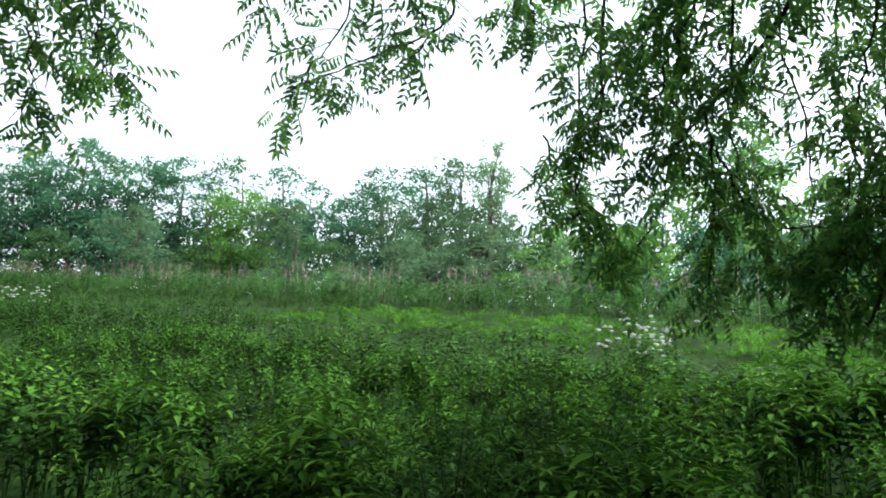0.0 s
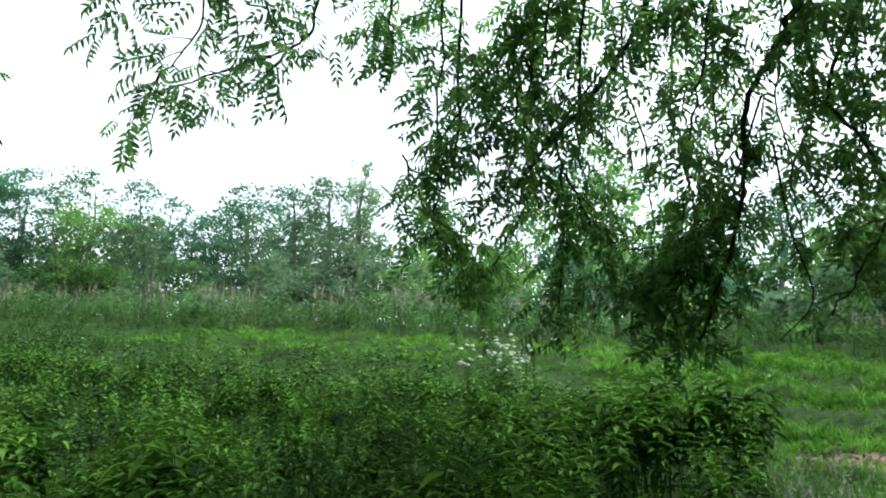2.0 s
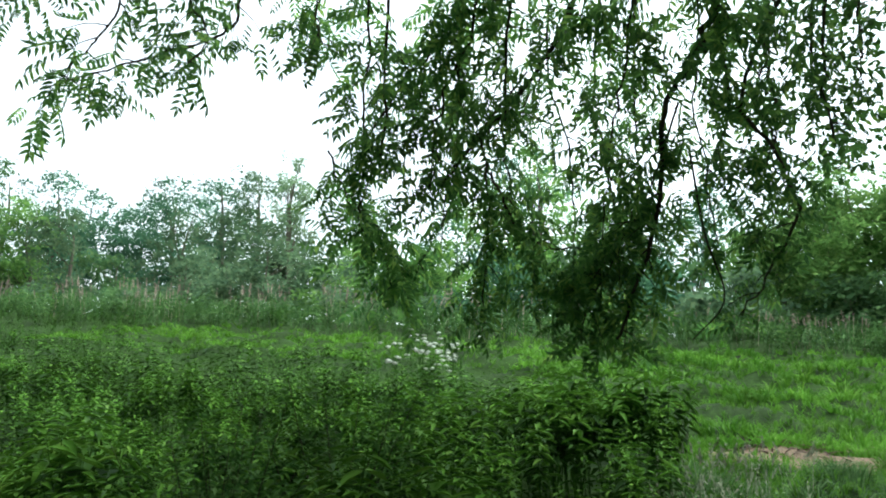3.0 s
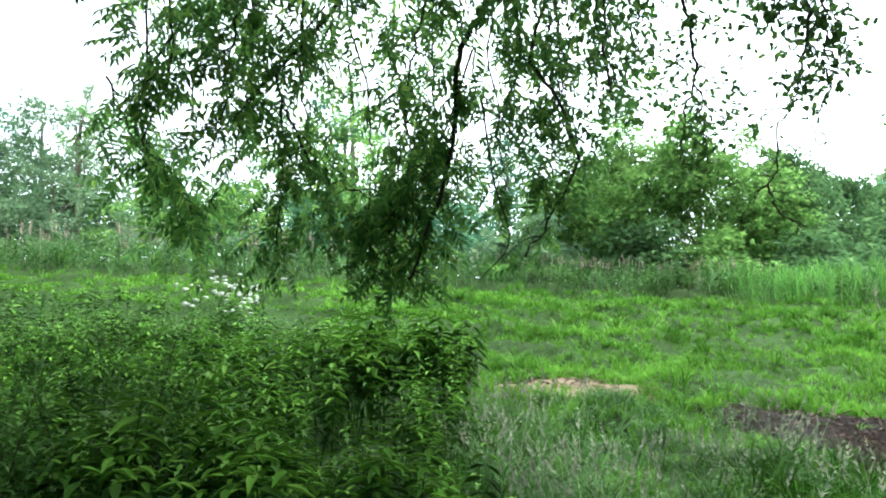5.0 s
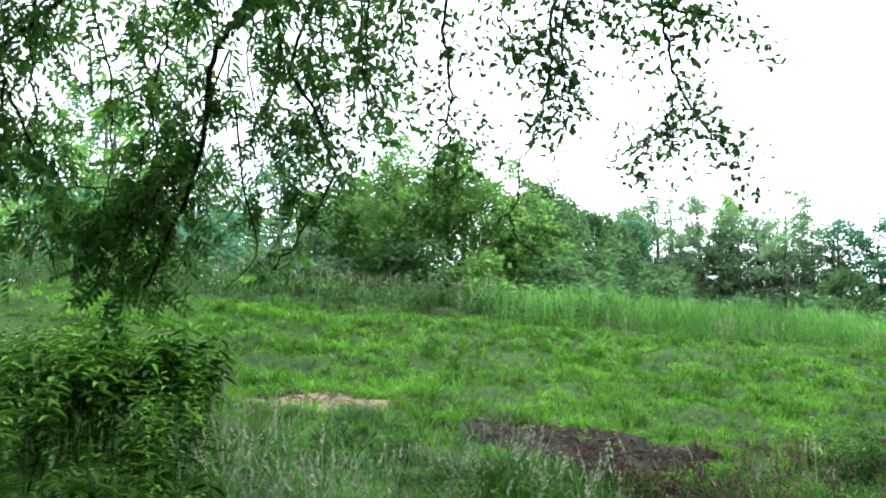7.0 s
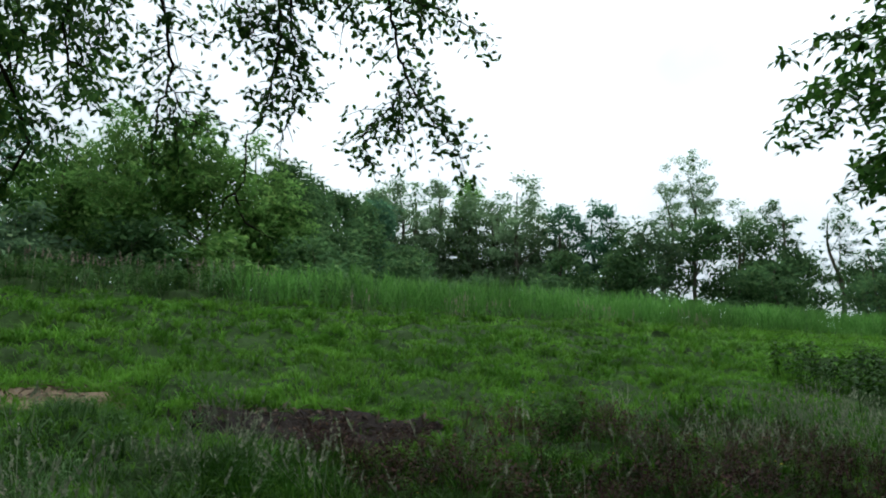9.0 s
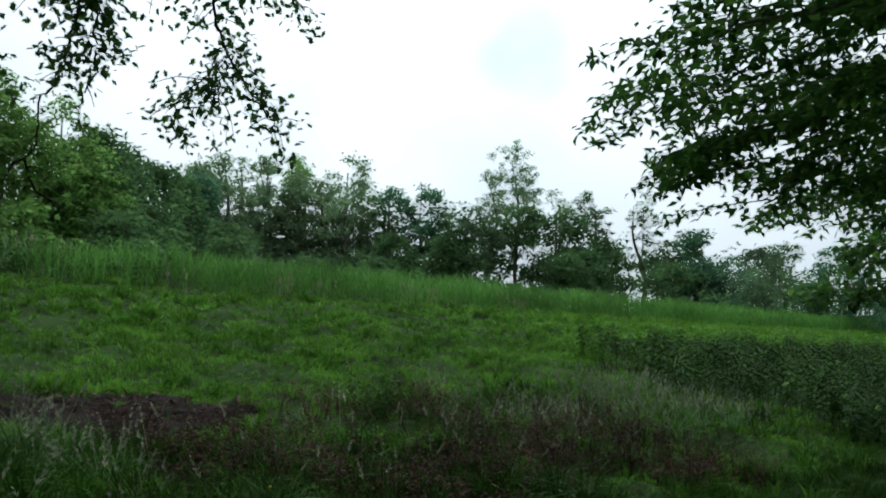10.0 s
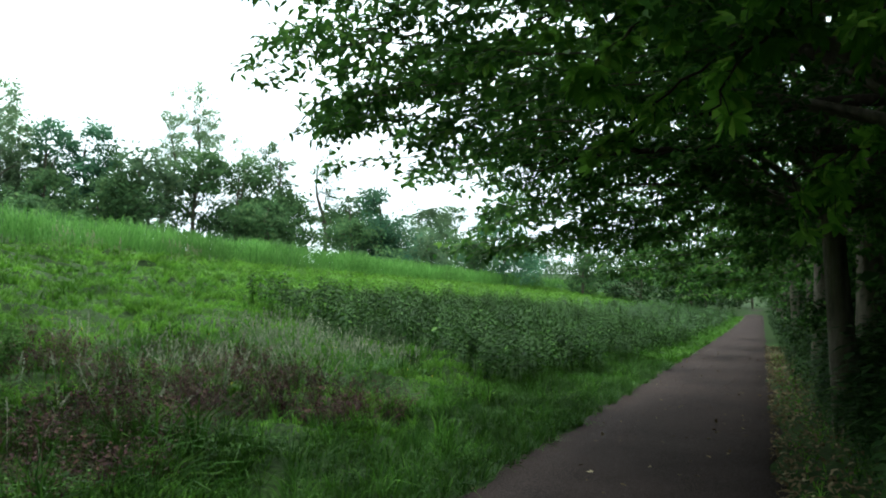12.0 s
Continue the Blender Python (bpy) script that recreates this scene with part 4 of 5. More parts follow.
for pts, rad in [([(8.1, -2.0, 2.9), (9.2, -0.9, 3.2), (9.9, 0.14, 3.3), (9.7, 1.4, 3.45), (9.4, 2.3, 3.6), (9.1, 3.2, 3.9)], 0.07), ([(8.1, -2.0, 2.5), (9.3, -0.6, 2.75), (9.5, 0.7, 2.85), (9.4, 1.6, 2.8), (9.2, 2.4, 2.7)], 0.05), ([(8.1, -1.9, 3.6), (8.6, 0.2, 4.2), (8.6, 1.8, 4.5), (8.4, 3.2, 4.6)], 0.06), ([(8.2, -1.9, 3.3), (9.6, -0.2, 3.8), (10.2, 1.2, 4.0), (10.4, 2.6, 4.1)], 0.05)]:
    bough = Build()
    line = smooth_line(pts, 16)
    tube(bough, line - np.array(first.location), [rad, rad * 0.75, rad * 0.25], 7)
    for k in range(5, 15, 2):
        side = np.array([(-1) ** k * 0.5, 0.6, 0.15 * (-1) ** (k // 2)])
        tube(bough, smooth_line([line[k], line[k] + side * 0.5, line[k] + side * 1.1 - (0, 0, 0.1)], 6) - np.array(first.location), [rad * 0.35, rad * 0.2, 0.004], 5)
    bough.link("bough", M_TWIG, first, smooth=True)
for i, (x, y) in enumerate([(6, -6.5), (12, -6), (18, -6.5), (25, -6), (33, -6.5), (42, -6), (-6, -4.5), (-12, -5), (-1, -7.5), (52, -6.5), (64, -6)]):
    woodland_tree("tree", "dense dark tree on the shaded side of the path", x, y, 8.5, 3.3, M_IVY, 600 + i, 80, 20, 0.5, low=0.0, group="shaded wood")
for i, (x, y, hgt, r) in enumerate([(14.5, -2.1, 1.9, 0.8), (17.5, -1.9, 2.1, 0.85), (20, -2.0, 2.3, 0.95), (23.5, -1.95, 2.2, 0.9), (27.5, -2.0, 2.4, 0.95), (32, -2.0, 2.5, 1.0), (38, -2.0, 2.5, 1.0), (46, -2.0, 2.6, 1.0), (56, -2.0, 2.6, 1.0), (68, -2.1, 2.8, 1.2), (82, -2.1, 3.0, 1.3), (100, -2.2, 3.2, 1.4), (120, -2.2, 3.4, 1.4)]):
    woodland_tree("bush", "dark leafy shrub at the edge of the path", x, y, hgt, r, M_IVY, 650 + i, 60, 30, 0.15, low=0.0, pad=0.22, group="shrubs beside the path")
# unseen outer belt, added to stop light from the horizon beyond the wood
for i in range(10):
    woodland_tree("tree", "unseen tall dark tree deep in the wood, added to block light", -12 + 8 * i + (i % 3), -11 - (i % 2) * 2, 10 + (i % 3), 4.6, M_IVY, 680 + i, 70, 18, 0.75, low=0.0, pad=0.9, group="shaded wood")
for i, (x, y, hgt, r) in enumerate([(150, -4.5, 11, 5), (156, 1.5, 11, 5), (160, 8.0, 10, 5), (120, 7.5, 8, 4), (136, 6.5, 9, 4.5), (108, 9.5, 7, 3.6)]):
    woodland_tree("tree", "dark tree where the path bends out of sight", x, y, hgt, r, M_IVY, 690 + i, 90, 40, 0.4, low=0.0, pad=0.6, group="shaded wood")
# broad palmate leaves hanging near over the path
chestnut = tagged(new("chestnut_tree"), "horse chestnut with broad fingered leaves over the path", "tree")
chestnut.location = (5.6, -2.6, float(rise(5.6, -2.6)))
rng = np.random.default_rng(77)
wood = Build()
trunk_and_limbs(rng, wood, (0, 0, 0), (0.2, 0.2, 7.5), 0.2, np.array([(0.2, 2.6, 4.4), (-0.6, 2.0, 4.4), (1.4, 2.4, 4.6), (-1, -2, 5.5), (1, -2.5, 5.5)]), 10)
wood.link("trunk", M_BARK, chestnut, smooth=True)
top_ = Build()
pads(rng, top_, crown_points(rng, 60, (0.6, -0.8, 5.8), (2.4, 2.4, 2.2), 0.2, 0.3), 14, 0.4, 0.5, 0.16, PALMATE)
top_.link("crown", M_CHESTNUT, chestnut)
for pts, rad, step in [
    ([(5.6, -1.6, 4.2), (5.5, -0.4, 3.6), (5.4, 0.4, 3.1), (5.3, 0.8, 2.7)], 0.018, 0.12), ([(5.6, -1.6, 4.0), (5.3, -0.6, 3.2), (5.1, -0.1, 2.7), (5.0, 0.1, 2.35)], 0.016, 0.13),
    ([(5.8, -1.6, 3.8), (5.9, -0.4, 3.2), (6.0, 0.4, 2.7), (5.9, 0.7, 2.35)], 0.016, 0.13), ([(5.4, -1.9, 3.8), (5.0, -1.0, 3.0), (4.9, -0.6, 2.7)], 0.014, 0.13),
    ([(6.2, -1.7, 4.4), (6.3, 0, 4.0), (6.2, 1.0, 3.5), (6.0, 1.5, 3.2)], 0.018, 0.13), ([(5.9, -1.9, 3.0), (6.0, -0.9, 2.4), (5.9, -0.3, 2.05)], 0.012, 0.14),
]:
    hanging_branch(chestnut, rng, local(pts, chestnut), rad, PALMATE, 0.15, M_CHESTNUT, step * 0.9, (0.2, 0.55), (5, 9), 0.2)


# ---- herbs and grass ----
def nettle_template(seed, nodes=8, big=0.14, kind=LEAF_POINT, tips=None):
    """A nettle shoot: crossed pairs of pointed leaves on one stem, smaller and upturned at its tip. tips: only the young tip, or only the rest."""
    rng = np.random.default_rng(seed)
    parts_ = [strip([(0, 0, 0), (0.02, 0.01, 0.5), (0.0, 0.02, 1.0)], 0.016)]
    for k in range(nodes):
        f = 0.46 + 0.54 * (k / (nodes - 1)) ** 0.75
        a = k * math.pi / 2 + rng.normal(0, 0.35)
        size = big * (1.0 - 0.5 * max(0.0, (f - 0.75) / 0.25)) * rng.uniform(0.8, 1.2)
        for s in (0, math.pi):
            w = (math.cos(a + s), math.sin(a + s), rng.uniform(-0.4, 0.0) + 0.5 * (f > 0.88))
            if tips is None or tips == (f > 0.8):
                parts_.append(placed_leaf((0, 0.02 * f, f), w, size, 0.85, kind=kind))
    return template(*parts_[1 if tips else 0:])


def herb_template(seed, n=26, size=0.09, spread=0.16):
    """Thin-stemmed plant with many small leaves."""
    rng = np.random.default_rng(seed)
    parts_ = []
    for s in range(3):
        tip = np.array([rng.normal(0, spread), rng.normal(0, spread), rng.uniform(0.75, 1.0)])
        parts_.append(strip([(0, 0, 0), tip * (0.4, 0.4, 0.55), tip], 0.012))
        for k in range(n // 3):
            f = rng.uniform(0.3, 1.0)
            parts_.append(placed_leaf(tip * (f, f, f), (rng.normal(), rng.normal(), rng.normal(0.1, 0.4)), size * rng.uniform(0.6, 1.2), 0.8))
    return template(*parts_)


def tuft_template(seed, blades=7, lean=0.45, width=0.035):
    rng = np.random.default_rng(seed)
    parts_ = []
    for k in range(blades):
        a, h, c = rng.uniform(0, 2 * np.pi), rng.uniform(0.6, 1.0), rng.uniform(0.15, lean)
        d = np.array([math.cos(a), math.sin(a), 0])
        o = d * rng.uniform(0, 0.12)
        parts_.append(strip([o, o + d * c * 0.35 + (0, 0, h * 0.6), o + d * c * 1.1 + (0, 0, h * (0.95 - 0.3 * c))], width))
    return template(*parts_)


def reed_template(seed):
    rng = np.random.default_rng(seed)
    parts_ = [strip([(0, 0, 0), (0.02, 0, 0.5), (0.03, 0.01, 1.0)], 0.012)]
    for k in range(6):
        f, a = 0.03 + 0.155 * k, rng.uniform(0, 2 * np.pi)
        d = np.array([math.cos(a), math.sin(a), 0])
        parts_.append(strip([(0, 0, f), d * 0.05 + (0, 0, f + 0.18), d * 0.15 + (0, 0, f + rng.uniform(0.2, 0.36))], 0.024))
    return template(*parts_)


def plume_template(seed, feathers=14):
    rng = np.random.default_rng(seed)
    parts_ = [strip([(0, 0, 0), (0.01, 0, 0.5), (0.03, 0.0, 1.0)], 0.012)]
    for k in range(feathers):
        f = rng.uniform(0.7, 1.0)
        parts_.append(placed_leaf((0.02, 0, f), (rng.normal(0, 0.5), rng.normal(0, 0.5), 1.0), rng.uniform(0.1, 0.19) * (1.35 - f), 0.8))
    return template(*parts_)


def sow(name, material, label, category, templates, at, size, rng, lean=0.12, wide=1.0):
    """Strews the templates over the places as one mesh."""
    b = Build()
    pick = rng.integers(0, len(templates), len(at))
    size = np.broadcast_to(size, len(at))
    for k, tpl in enumerate(templates):
        m = pick == k
        if m.any():
            stamp(b, tpl, at[m], *upright(rng, int(m.sum()), size[m], lean, wide))
    return stuff(b, name, material, label, category)


def sow_shoots(name, materials, labels, category, low, tip, at, size, rng, wide):
    """Strews shoots: old leaves and stems as one mesh, their pale young tips, carrying top light, as another."""
    old, young = Build(), Build()
    pick = rng.integers(0, len(low), len(at))
    for k in range(len(low)):
        m = pick == k
        axes = upright(rng, int(m.sum()), size[m], 0.12, wide)
        stamp(old, low[k], at[m], *axes)
        stamp(young, tip[k], at[m], *axes)
    stuff(old, name, materials[0], labels[0], category)
    stuff(young, name + "_tips", materials[1], labels[1], category)


NETTLES = [nettle_template(i, tips=False) for i in range(5)]
NETTLE_TIPS = [nettle_template(i, tips=True) for i in range(5)]
BANK_LOW = [nettle_template(i, 7, 0.15, LEAF, False) for i in range(4)]
BANK_TIPS = [nettle_template(i, 7, 0.15, LEAF, True) for i in range(4)]
FAR_NETTLES = [nettle_template(i, 7, 0.15, LEAF) for i in range(4)]
HERBS = [herb_template(20 + i) for i in range(4)]
TUFTS = [tuft_template(40 + i, 6, 0.8, 0.075) for i in range(5)]
FAR_TUFTS = [tuft_template(45 + i, 7, 0.7, 0.09) for i in range(4)]
LONG_TUFTS = [tuft_template(50 + i, 9, 1.0, 0.032) for i in range(4)]
REEDS = [reed_template(60 + i) for i in range(4)]
PLUMES = [plume_template(70 + i) for i in range(3)]
rng = np.random.default_rng(11)


def nettle_edge(x, y):
    """Where the nettle bed ends towards the open grass."""
    return x < -0.05 + 0.35 * wobble(y, y * 0.5) - 0.9 * np.clip(y - 8.0, 0, 9)


def nettle_height(x, y):
    """Low up the bank, a taller front by the path and one rounded clump at the bed's end."""
    h = 0.5 + 0.24 * np.clip((4.9 - y) / 0.8, 0, 1) + 0.36 * np.exp(-((x + 1.1) / 1.6) ** 2 - ((y - 6.9) / 1.3) ** 2)
    return h * (1 + 0.16 * wobble(x, y, 1.7) + 0.3 * wobble(y, x, 4.6))


def nettle_stand(x, y):
    gap = np.exp(-((x + 1.2) / 1.8) ** 2 - ((y - 5.25) / 0.35) ** 2)
    return nettle_edge(x, y) & (wobble(x * 1.1, y * 1.5, 1.8) > -0.6 + 0.75 * gap) & (wobble(y, x, 4.6) > -0.62) & (np.exp(-((x + 6.4) / 1.7) ** 2 - ((y - 3.9) / 0.5) ** 2) + np.exp(-((x + 4.2) / 0.8) ** 2 - ((y - 4.0) / 0.35) ** 2) < 0.6)


# nettle bed across the path
at = spots(rng, 6600, -13, 0.4, 2.95, 9.6, nettle_stand)
size = rng.uniform(0.85, 1.15, len(at)) * nettle_height(at[:, 0], at[:, 1]) * np.clip(0.5 + 0.7 * (at[:, 1] - 2.7), 0.6, 1)
close = (at[:, 0] > -5.5) & (at[:, 1] < 7.8)
sow_shoots("nettle_bed", (M_NETTLE, M_LIT_TIP), ("dense bed of dark green stinging nettles beside the path", "young tips of the stinging nettles, paler green with painted top light"), "nettles", NETTLES, NETTLE_TIPS, at[close], size[close], rng, 1.15)
sow_shoots("nettle_bed", (M_NETTLE, M_LIT_TIP), ("low dark green stinging nettles spreading up the bank", "young tips of the low nettles, paler with painted top light"), "nettles", BANK_LOW, BANK_TIPS, at[~close], size[~close], rng, 1.2)
at = spots(rng, 2600, -42, -12.5, 2.4, 12, None)
sow("nettle_bed", M_NETTLE, "far stretch of nettles along the path", "nettles", FAR_NETTLES, at, rng.uniform(0.4, 0.7, len(at)), rng, wide=1.3)
at = spots(rng, 5600, -50, -1, 8.5, 20.3, lambda x, y: (x < -1.6 - 0.5 * (y - 8)) & (wobble(x, y, 0.4) > -0.9) & ~((y > 14.6) & (x > -16 + 1.5 * wobble(y, x))))
size = rng.uniform(0.4, 0.62, len(at)) * np.where(at[:, 1] > 12, 0.75, 1.0) * (1 + 0.4 * wobble(at[:, 1], at[:, 0], 2.6))
soft = rng.uniform(0, 1, len(at)) < 0.3
sow("herb_meadow", M_HERB, "grey-green tall herbs growing up the bank", "herbs", HERBS, at[soft], size[soft], rng, wide=1.4)
sow_shoots("herb_meadow", (M_NETTLE, M_LIT_TIP), ("dark leafy herbs and nettles up the bank", "tips of the herbs up the bank, paler as if lit from above"), "herbs", BANK_LOW, BANK_TIPS, at[~soft], size[~soft], rng, 1.6)
# dark bank of brambles and nettles by the path further on
at = spots(rng, 4800, 11.4, 34, 2.6, 10.0, lambda x, y: (y > np.clip(3.3 - 0.045 * (x - 12), 2.5, 4) + 0.3 * wobble(x, y)) & (x > 12.0 + 0.4 * (y - 4) + 0.7 * wobble(y, x)))
sow_shoots("bramble_bank", (M_BRAMBLE, M_NETTLE), ("dense dark bank of nettles and brambles beside the path", "tips of the bramble bank, lighter green as if lit from above"), "brambles", BANK_LOW, BANK_TIPS, at, rng.uniform(0.5, 0.85, len(at)) * (1 + 0.28 * wobble(at[:, 0], at[:, 1], 1.5)), rng, 1.2)
at = spots(rng, 1300, 34, 100, 2.6, 9.5, None)
sow("bramble_bank", M_BRAMBLE, "far end of the bramble bank along the path", "brambles", FAR_NETTLES, at, rng.uniform(0.6, 1.0, len(at)), rng, wide=2.4)


def bare(x, y):
    return (((x - 0.85) / 0.85) ** 2 + ((y - 9.0) / 0.5) ** 2 < 1 + 0.35 * wobble(x, y, 3.5)) | (((x - 3.5) / 1.3) ** 2 + ((y - 7.6 + 0.5 * (x - 3.5)) / 0.7) ** 2 < 1 + 0.35 * wobble(x, y, 3.1))


# meadow grass
def open_grass(x, y):
    return ~bare(x, y) & ~nettle_edge(x, y) & ~((x > 13.5) & (y > 3.6) & (y < 9.2))


at = spots(rng, 19000, -2, 18, 3.4, 13, open_grass)
sow("meadow_grass", M_GRASS, "lush tufted green meadow grass", "grass", TUFTS, at, rng.uniform(0.08, 0.17, len(at)) * (1 + 0.5 * wobble(at[:, 0], at[:, 1], 1.1)), rng, 0.2, 1.3)
at = spots(rng, 9500, -20, 42, 13, 20.4, lambda x, y: (x > -17) & ((y > 14.2 - 0.04 * x) | (x > -3)))
sow("meadow_grass", M_GRASS, "bright green grass on the upper bank", "grass", FAR_TUFTS, at, rng.uniform(0.11, 0.2, len(at)) * (1 + 0.5 * wobble(at[:, 0], at[:, 1], 0.8)), rng, 0.2, 1.7)
# clumps of taller grass whose darker colour paints the shade between hummocks
mid = spots(rng, 520, -3, 30, 5.0, 20, lambda x, y: open_grass(x, y) & ~((y < 8.2) & (x < 8)))
at = np.repeat(mid, 15, 0) + rng.normal(0, 1, (len(mid) * 15, 3)) * (0.26, 0.16, 0)
at[:, 2] = on_ground(at[:, 0], at[:, 1])
sow("grass_tussocks", M_TUSSOCK, "taller tussocks in the meadow grass, darkened as if shaded", "grass", TUFTS, at, rng.uniform(0.14, 0.27, len(at)), rng, 0.25, 1.3)
at = spots(rng, 5000, 18, 100, 8.8, 21, None)
sow("meadow_grass", M_GRASS, "far meadow grass sloping up to the reeds", "grass", FAR_TUFTS, at, rng.uniform(0.2, 0.34, len(at)), rng, 0.2, 2.2)
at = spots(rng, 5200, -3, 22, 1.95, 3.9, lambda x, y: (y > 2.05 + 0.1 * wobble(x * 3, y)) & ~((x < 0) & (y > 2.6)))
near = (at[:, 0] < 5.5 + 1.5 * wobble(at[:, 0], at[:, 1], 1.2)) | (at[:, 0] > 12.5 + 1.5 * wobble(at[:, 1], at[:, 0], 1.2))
# both stretches carry the shade of the verge in their blade colour
sow("verge_grass", M_SHADY, "soft long verge grass of the path, darkened as if shaded", "grass", LONG_TUFTS, at[~near], rng.uniform(0.12, 0.3, int((~near).sum())), rng, 0.25, 1.2)
sow("verge_grass", M_SHADY, "long grass at the foot of the bank, darkened as if shaded", "grass", LONG_TUFTS, at[near], rng.uniform(0.12, 0.3, int(near.sum())), rng, 0.25, 1.2)
at = spots(rng, 1200, 0, 22, 2.3, 4.2, lambda x, y: (wobble(x * 1.2, y * 2.2, 1.5) > 0.1) & ~((x < 0) & (y > 2.6)))
sow("verge_tussocks", M_TUSSOCK, "tussocks of long grass on the verge, darkened as if shaded", "grass", LONG_TUFTS, at, rng.uniform(0.2, 0.38, len(at)), rng, 0.25, 1.2)
at = spots(rng, 3000, 22, 100, 2.0, 3.4, None)
sow("verge_grass", M_TUSSOCK, "far verge grass along the path", "grass", FAR_TUFTS, at, rng.uniform(0.15, 0.3, len(at)), rng, 0.2, 2.0)
at = np.concatenate([spots(rng, 420, -0.4, 5.2, 6.8, 10.2, lambda x, y: bare(x, y) & (wobble(x, y, 3.0) > 0.1)), spots(rng, 260, -0.4, 2.4, 8.2, 8.85), spots(rng, 160, -0.3, 2.4, 9.45, 9.8)])
a_ = rng.uniform(0, 2 * np.pi, 620)
rim = rng.normal(1.0, 0.09, 620)
ex, ey = np.where(np.arange(620) % 2, 0.98, 1.4) * rim * np.cos(a_), np.where(np.arange(620) % 2, 0.62, 0.8) * rim * np.sin(a_)
turn = np.where(np.arange(620) % 2, 0.1, -0.55)
ex, ey = np.where(np.arange(620) % 2, 0.85, 3.5) + ex * np.cos(turn) - ey * np.sin(turn), np.where(np.arange(620) % 2, 9.0, 7.6) + ex * np.sin(turn) + ey * np.cos(turn)
at = np.concatenate([at, np.stack([ex, ey, on_ground(ex, ey)], 1)])
sow("sparse_grass", M_GRASS, "thin grass coming through the bare soil", "grass", TUFTS, at, rng.uniform(0.07, 0.17, len(at)), rng, 0.3, 1.2)
n = 900
x_, y_ = rng.uniform(2.0, 5.0, n), rng.uniform(6.9, 9.2, n)
keep = bare(x_, y_)
x_, y_ = np.concatenate([x_[keep], rng.uniform(0.1, 1.9, 160)]), np.concatenate([y_[keep], rng.uniform(8.9, 9.7, 160)])
b = Build()
stamp(b, LEAF_SLIM, np.stack([x_, y_, on_ground(x_, y_) + 0.06], 1), *leaf_axes(rng, len(x_), rng.uniform(0.05, 0.16, len(x_)), 0.0, 0.3))
stuff(b, "dry_stalks", M_STALK, "pale dry stalks strewn on the bare soil", "straw")
# pale seeding grasses
at = np.concatenate([spots(rng, 1100, -0.2, 4.6, 4.6, 7.9, lambda x, y: (y < 7.7 - 0.33 * x) & (x < 2.7) & ~bare(x, y) & (wobble(x, y, 1.4) > -0.1)), spots(rng, 650, 7.3, 12.5, 5.0, 7.6, lambda x, y: wobble(x, y, 1.1) > -0.4), spots(rng, 60, 3, 7, 4.4, 6.2)])
sow("seeding_grass", M_FOG, "pale soft seed heads of tall grasses", "grass", PLUMES, at, rng.uniform(0.32, 0.58, len(at)), rng, 0.4, 1.0)
at = np.concatenate([spots(rng, 2600, -0.6, 6, 3.4, 7.8, lambda x, y: (y < 7.8 - 0.42 * x) & ~bare(x, y)), spots(rng, 700, 6, 13, 4.6, 7.6)])
at = np.concatenate([at, spots(rng, 70, -0.4, 2.6, 7.6, 8.2), spots(rng, 110, 0.95, 1.7, 7.5, 8.2)])
size = rng.uniform(0.18, 0.36, len(at)) * (1 + 0.3 * wobble(at[:, 0], at[:, 1], 1.6)) * np.clip(1.75 - 0.13 * at[:, 1], 0.7, 1.1)
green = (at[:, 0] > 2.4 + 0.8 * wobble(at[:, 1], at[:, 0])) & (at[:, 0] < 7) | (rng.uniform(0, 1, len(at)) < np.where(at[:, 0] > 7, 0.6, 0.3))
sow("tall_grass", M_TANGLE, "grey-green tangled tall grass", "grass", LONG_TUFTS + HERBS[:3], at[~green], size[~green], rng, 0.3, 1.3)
# right foreground: darker blades stand in for the shade there
sow("tall_grass", M_SHADY, "lush tall grass among the grey, darkened as if shaded", "grass", LONG_TUFTS + HERBS[:1], at[green], size[green], rng, 0.3, 1.3)
at = spots(rng, 1900, 3.0, 9.0, 3.6, 7.2, lambda x, y: wobble(x, y, 1.2) > -0.3)
sow("dock_stems", M_DOCK, "reddish brown old dock stems among the grass", "dock", HERBS, at, rng.uniform(0.22, 0.48, len(at)), rng, 0.25, 1.3)

at = np.concatenate([spots(rng, 110, 3, 13, 4.4, 9.5, open_grass), spots(rng, 40, 13, 24, 9, 14)])
flower = template(strip([(0, 0, 0), (0.01, 0, 0.5), (0, 0, 1.0)], 0.012), placed_leaf((-0.07, 0, 1.0), (1, 0, 0.1), 0.16, 1.5, kind=LEAF_ROUND), placed_leaf((0, -0.07, 1.0), (0, 1, 0.1), 0.16, 1.5, kind=LEAF_ROUND))
sow("buttercups", M_YELLOW, "scattered small yellow buttercups in the grass", "flowers", [flower], at, rng.uniform(0.1, 0.16, len(at)), rng, 0.15)

# reeds along the top of the bank
at = spots(rng, 4800, 5, 62, 19.9, 23.6, lambda x, y: x > 6 + 3 * rng.uniform(0, 1, len(x)) ** 2)
sow("reed_bed", M_REED, "band of fresh green reeds at the top of the bank", "reeds", REEDS, at, rng.uniform(0.72, 1.12, len(at)) * (1 + 0.15 * wobble(at[:, 0], at[:, 1], 0.7)), rng, 0.07, 1.4)
at = spots(rng, 1400, 62, 120, 20.4, 24.2)
sow("reed_bed", M_REED, "far end of the reed band", "reeds", REEDS, at, rng.uniform(0.8, 1.15, len(at)), rng, 0.1, 2.0)
at = spots(rng, 3000, -62, 10, 20.3, 25.0)
half = len(at) // 3
size = rng.uniform(0.5, 0.9, len(at)) * (1 + 0.35 * wobble(at[:, 0], at[:, 1], 0.8))
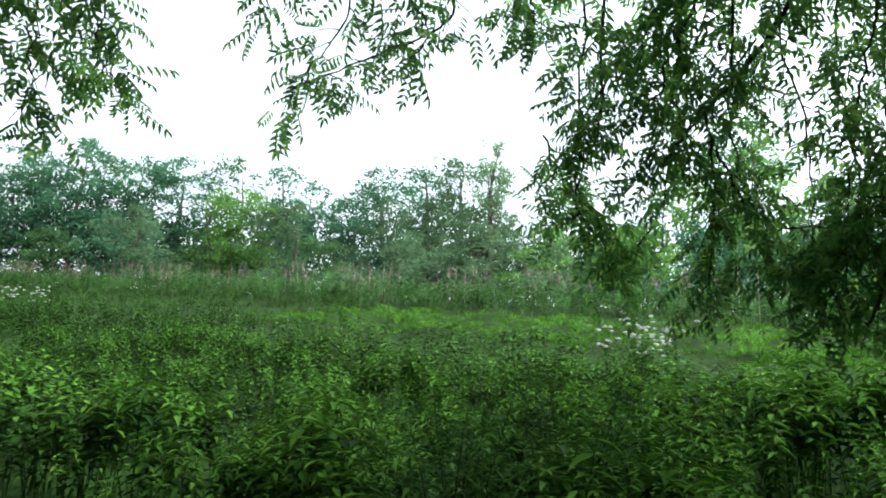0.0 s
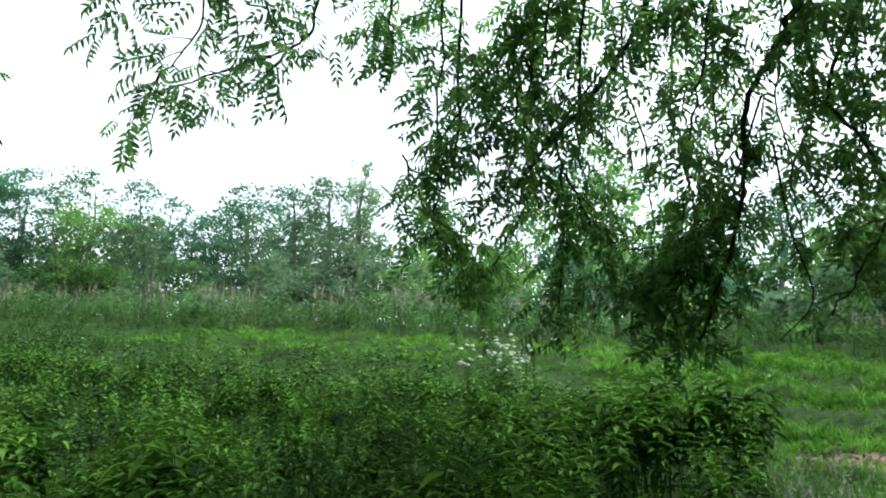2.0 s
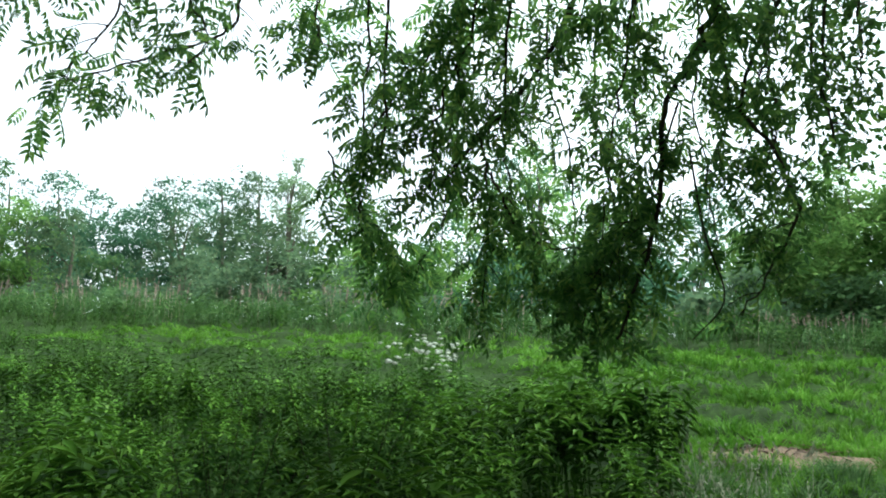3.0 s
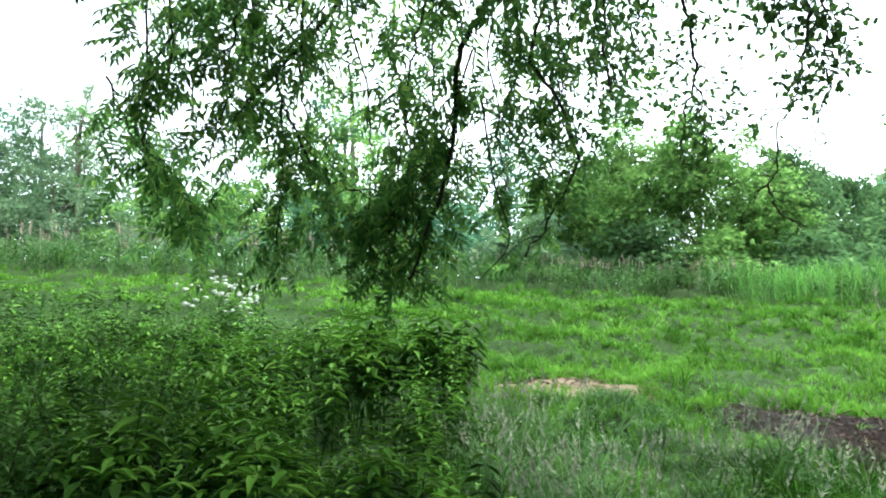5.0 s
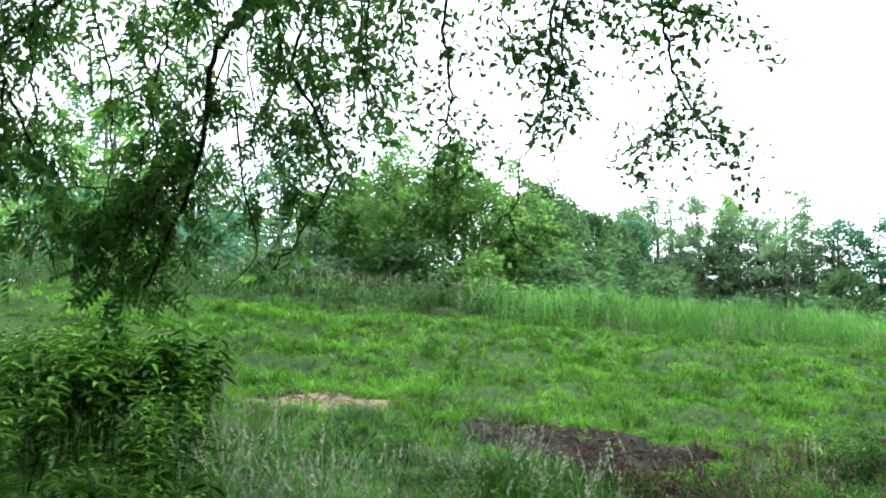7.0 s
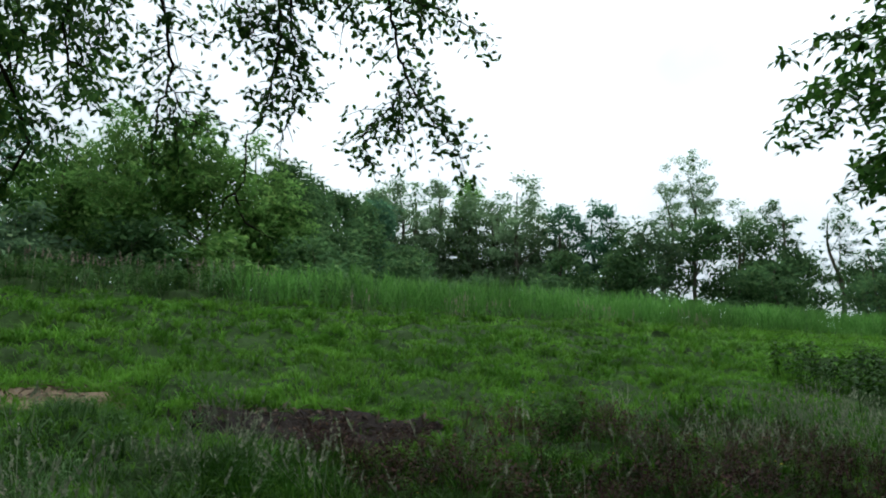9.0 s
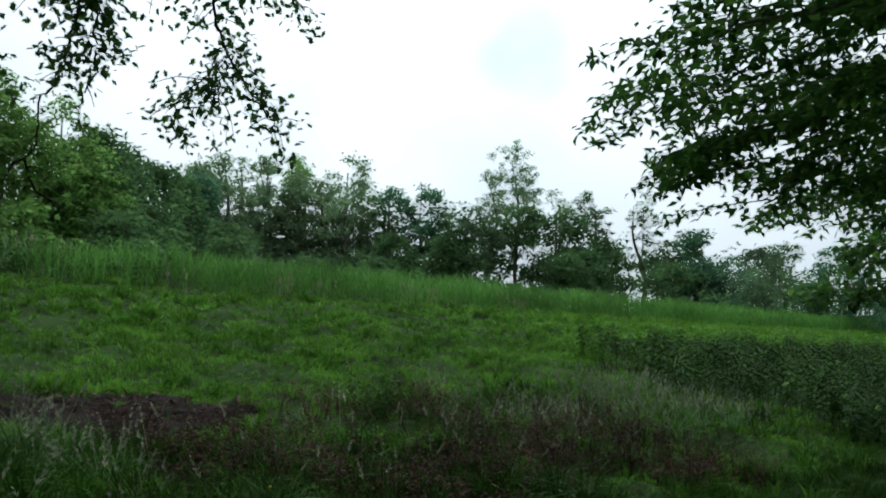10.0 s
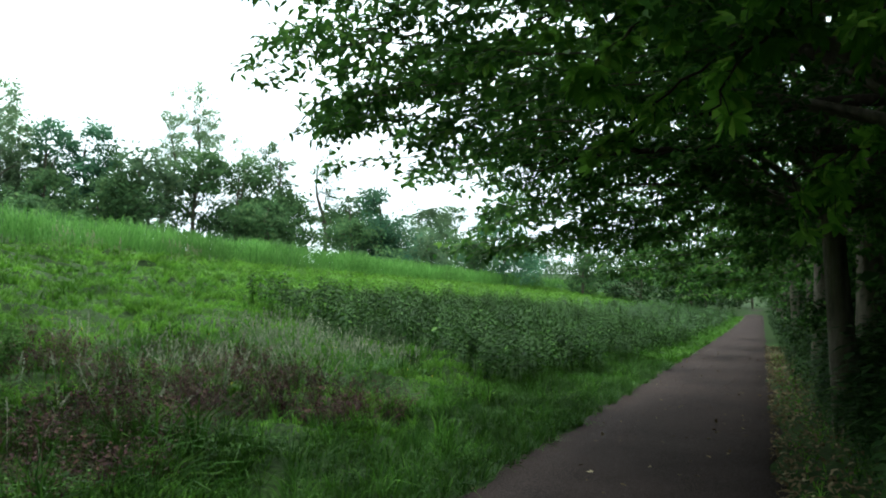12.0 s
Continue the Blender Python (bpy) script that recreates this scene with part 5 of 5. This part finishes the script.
sow("tall_herbs", M_TANGLE, "grey-green tall weeds at the edge of the wood", "herbs", REEDS + HERBS, at[:half], size[:half], rng, 0.15, 2.0)
sow("tall_herbs", M_HERB, "leafy green tall weeds at the edge of the wood", "herbs", REEDS[:1] + HERBS + FAR_NETTLES[:2], at[half:], size[half:], rng, 0.15, 2.0)
at = np.concatenate([spots(rng, 1000, -62, 2, 21.2, 25.0, lambda x, y: wobble(x, y, 0.9) > 0.1), spots(rng, 90, 2, 8, 22, 23.5), spots(rng, 240, 9, 26, 19.2, 19.8, lambda x, y: wobble(x, y, 0.8) > -0.2)])
sow("dry_plumes", M_PLUME, "dry pinkish plumes standing above the weeds", "plumes", PLUMES, at, np.where(at[:, 1] < 20.7, 0.5, np.where(at[:, 0] > -2, 0.68, 1.0)) * rng.uniform(0.85, 1.6, len(at)), rng, 0.12, 0.9)

at = spots(rng, 1200, -60, 90, 24.5, 30)
sow("wood_edge_weeds", M_WOOD_D, "dark weeds at the foot of the wood", "weeds", FAR_NETTLES + HERBS, at, rng.uniform(0.7, 1.3, len(at)), rng, 0.15, 2.2)

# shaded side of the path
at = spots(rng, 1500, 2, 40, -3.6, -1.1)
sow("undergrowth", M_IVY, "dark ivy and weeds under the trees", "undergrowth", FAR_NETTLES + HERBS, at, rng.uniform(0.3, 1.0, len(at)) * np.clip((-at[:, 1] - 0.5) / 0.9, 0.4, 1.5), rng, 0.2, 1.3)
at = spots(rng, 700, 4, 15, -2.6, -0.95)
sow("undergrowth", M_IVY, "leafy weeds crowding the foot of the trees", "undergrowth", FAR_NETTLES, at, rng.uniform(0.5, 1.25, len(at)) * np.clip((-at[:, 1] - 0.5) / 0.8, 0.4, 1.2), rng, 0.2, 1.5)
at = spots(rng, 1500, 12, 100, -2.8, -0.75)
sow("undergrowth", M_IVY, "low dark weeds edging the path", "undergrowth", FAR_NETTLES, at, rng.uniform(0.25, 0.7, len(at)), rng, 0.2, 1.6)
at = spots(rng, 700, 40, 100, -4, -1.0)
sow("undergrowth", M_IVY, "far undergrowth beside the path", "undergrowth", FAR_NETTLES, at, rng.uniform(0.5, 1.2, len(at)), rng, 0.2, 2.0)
at = spots(rng, 900, 2, 30, -1.6, -0.4)
sow("verge_weeds", M_GRASS, "short weeds on the leafy verge", "grass", TUFTS, at, rng.uniform(0.04, 0.13, len(at)), rng, 0.3, 1.2)
n = 5200
y_ = -0.25 - np.abs(rng.normal(0, 0.5, n))
y_[:220] = rng.uniform(-0.2, 2.2, 220)
x_ = rng.uniform(1, 35, n)
b = Build()
stamp(b, LEAF, np.stack([x_, y_, rise(x_, y_) + 0.045], 1), *leaf_axes(rng, n, rng.uniform(0.04, 0.09, n), 0.0, 0.25))
stuff(b, "leaf_litter", M_LITTER, "pale fallen leaves on the path's edge", "leaves")


# ---- single plants ----
def cow_parsley(x, y, height, seed):
    rng = np.random.default_rng(seed)
    plant = tagged(new("cow_parsley"), "cow parsley with flat white flower heads", "plant", "cow parsley in the meadow")
    plant.location = (x, y, float(on_ground(x, y)))
    stem, leaves = Build(), Build()
    tube(stem, [(0, 0, -0.05), (0.01, 0.01, height * 0.5), (0, 0, height * 0.8)], [0.008, 0.006, 0.005], 5)
    heads = []
    for k in range(11):
        a, r = rng.uniform(0, 6.28), rng.uniform(0.05, 0.34)
        tip = np.array([math.cos(a) * r, math.sin(a) * r, height * rng.uniform(0.7, 1.1)])
        tube(stem, smooth_line([(0, 0, height * rng.uniform(0.45, 0.75)), tip * (0.5, 0.5, 0.9), tip], 5), [0.004, 0.002], 4)
        heads.append(tip)
    n = 26
    at = np.stack([rng.normal(0, 0.1, n), rng.normal(0, 0.1, n), rng.uniform(0.1, height * 0.6, n)], 1)
    stamp(leaves, LEAF, at, *leaf_axes(rng, n, 0.12))
    stem.link("stem", M_HERB, plant)
    leaves.link("leaves", M_HERB, plant)
    for tip in heads:
        f = Build()
        a = np.arange(14) * 2 * np.pi / 14
        r = rng.uniform(0.018, 0.055, 14)
        rim = tip + np.stack([np.cos(a) * r, np.sin(a) * r, rng.uniform(-0.012, 0.012, 14)], 1)
        f.add(np.vstack([tip + (0, 0, 0.02), rim, tip - (0, 0, 0.02)]), [(0, 1 + k, 1 + (k + 1) % 14) for k in range(14)] + [(15, 1 + (k + 1) % 14, 1 + k) for k in range(14)])
        f.link("flower_head", M_WHITE, plant)


for i, (x, y) in enumerate([(-4.2, 10.4), (-3.95, 10.7), (-3.7, 10.5), (-3.45, 10.8), (-4.0, 10.95), (-3.25, 10.55), (-3.6, 10.2), (-22.6, 11.0), (-22.0, 11.5), (-23.2, 11.3), (-22.8, 11.9)]):
    cow_parsley(x, y, 0.82 + 0.06 * (i % 3), 700 + i)


def thin_shrub(x, y, height, spread, stems, seed, label):
    rng = np.random.default_rng(seed)
    plant = tagged(new("thin_shrub"), label, "shrub")
    plant.location = (x, y, float(on_ground(x, y)))
    leaves = Build()
    for k in range(stems):
        a, r = rng.uniform(0, 6.28), rng.uniform(0.1, spread)
        tip = np.array([math.cos(a) * r, math.sin(a) * r, height * rng.uniform(0.65, 1.0)])
        line = smooth_line([tip * (0.1, 0.1, 0) - (0, 0, 0.05), tip * (0.45, 0.45, 0.5) + rng.normal(0, 0.03, 3), tip], 9)
        s = Build()
        tube(s, line, [0.005, 0.0035, 0.002], 5)
        s.link("stem", M_TWIG, plant)
        n = 80
        f = rng.uniform(0.25, 1, n) ** 0.7
        at = np.stack([np.interp(f, np.linspace(0, 1, 9), line[:, j]) for j in range(3)], 1) + rng.normal(0, 0.06, (n, 3))
        stamp(leaves, LEAF_SLIM, at, *leaf_axes(rng, n, rng.uniform(0.04, 0.085, n), 0.0, 0.7))
    leaves.link("foliage", M_HERB, plant)


thin_shrub(-2.3, 3.5, 1.35, 0.6, 16, 801, "thin-stemmed shrub with small grey-green leaves before the nettles")
thin_shrub(-1.9, 4.1, 1.25, 0.55, 14, 802, "wispy grey-green weed standing above the nettles")
thin_shrub(5.6, 6.3, 0.7, 0.35, 9, 803, "wispy weed with small leaves in the tall grass")
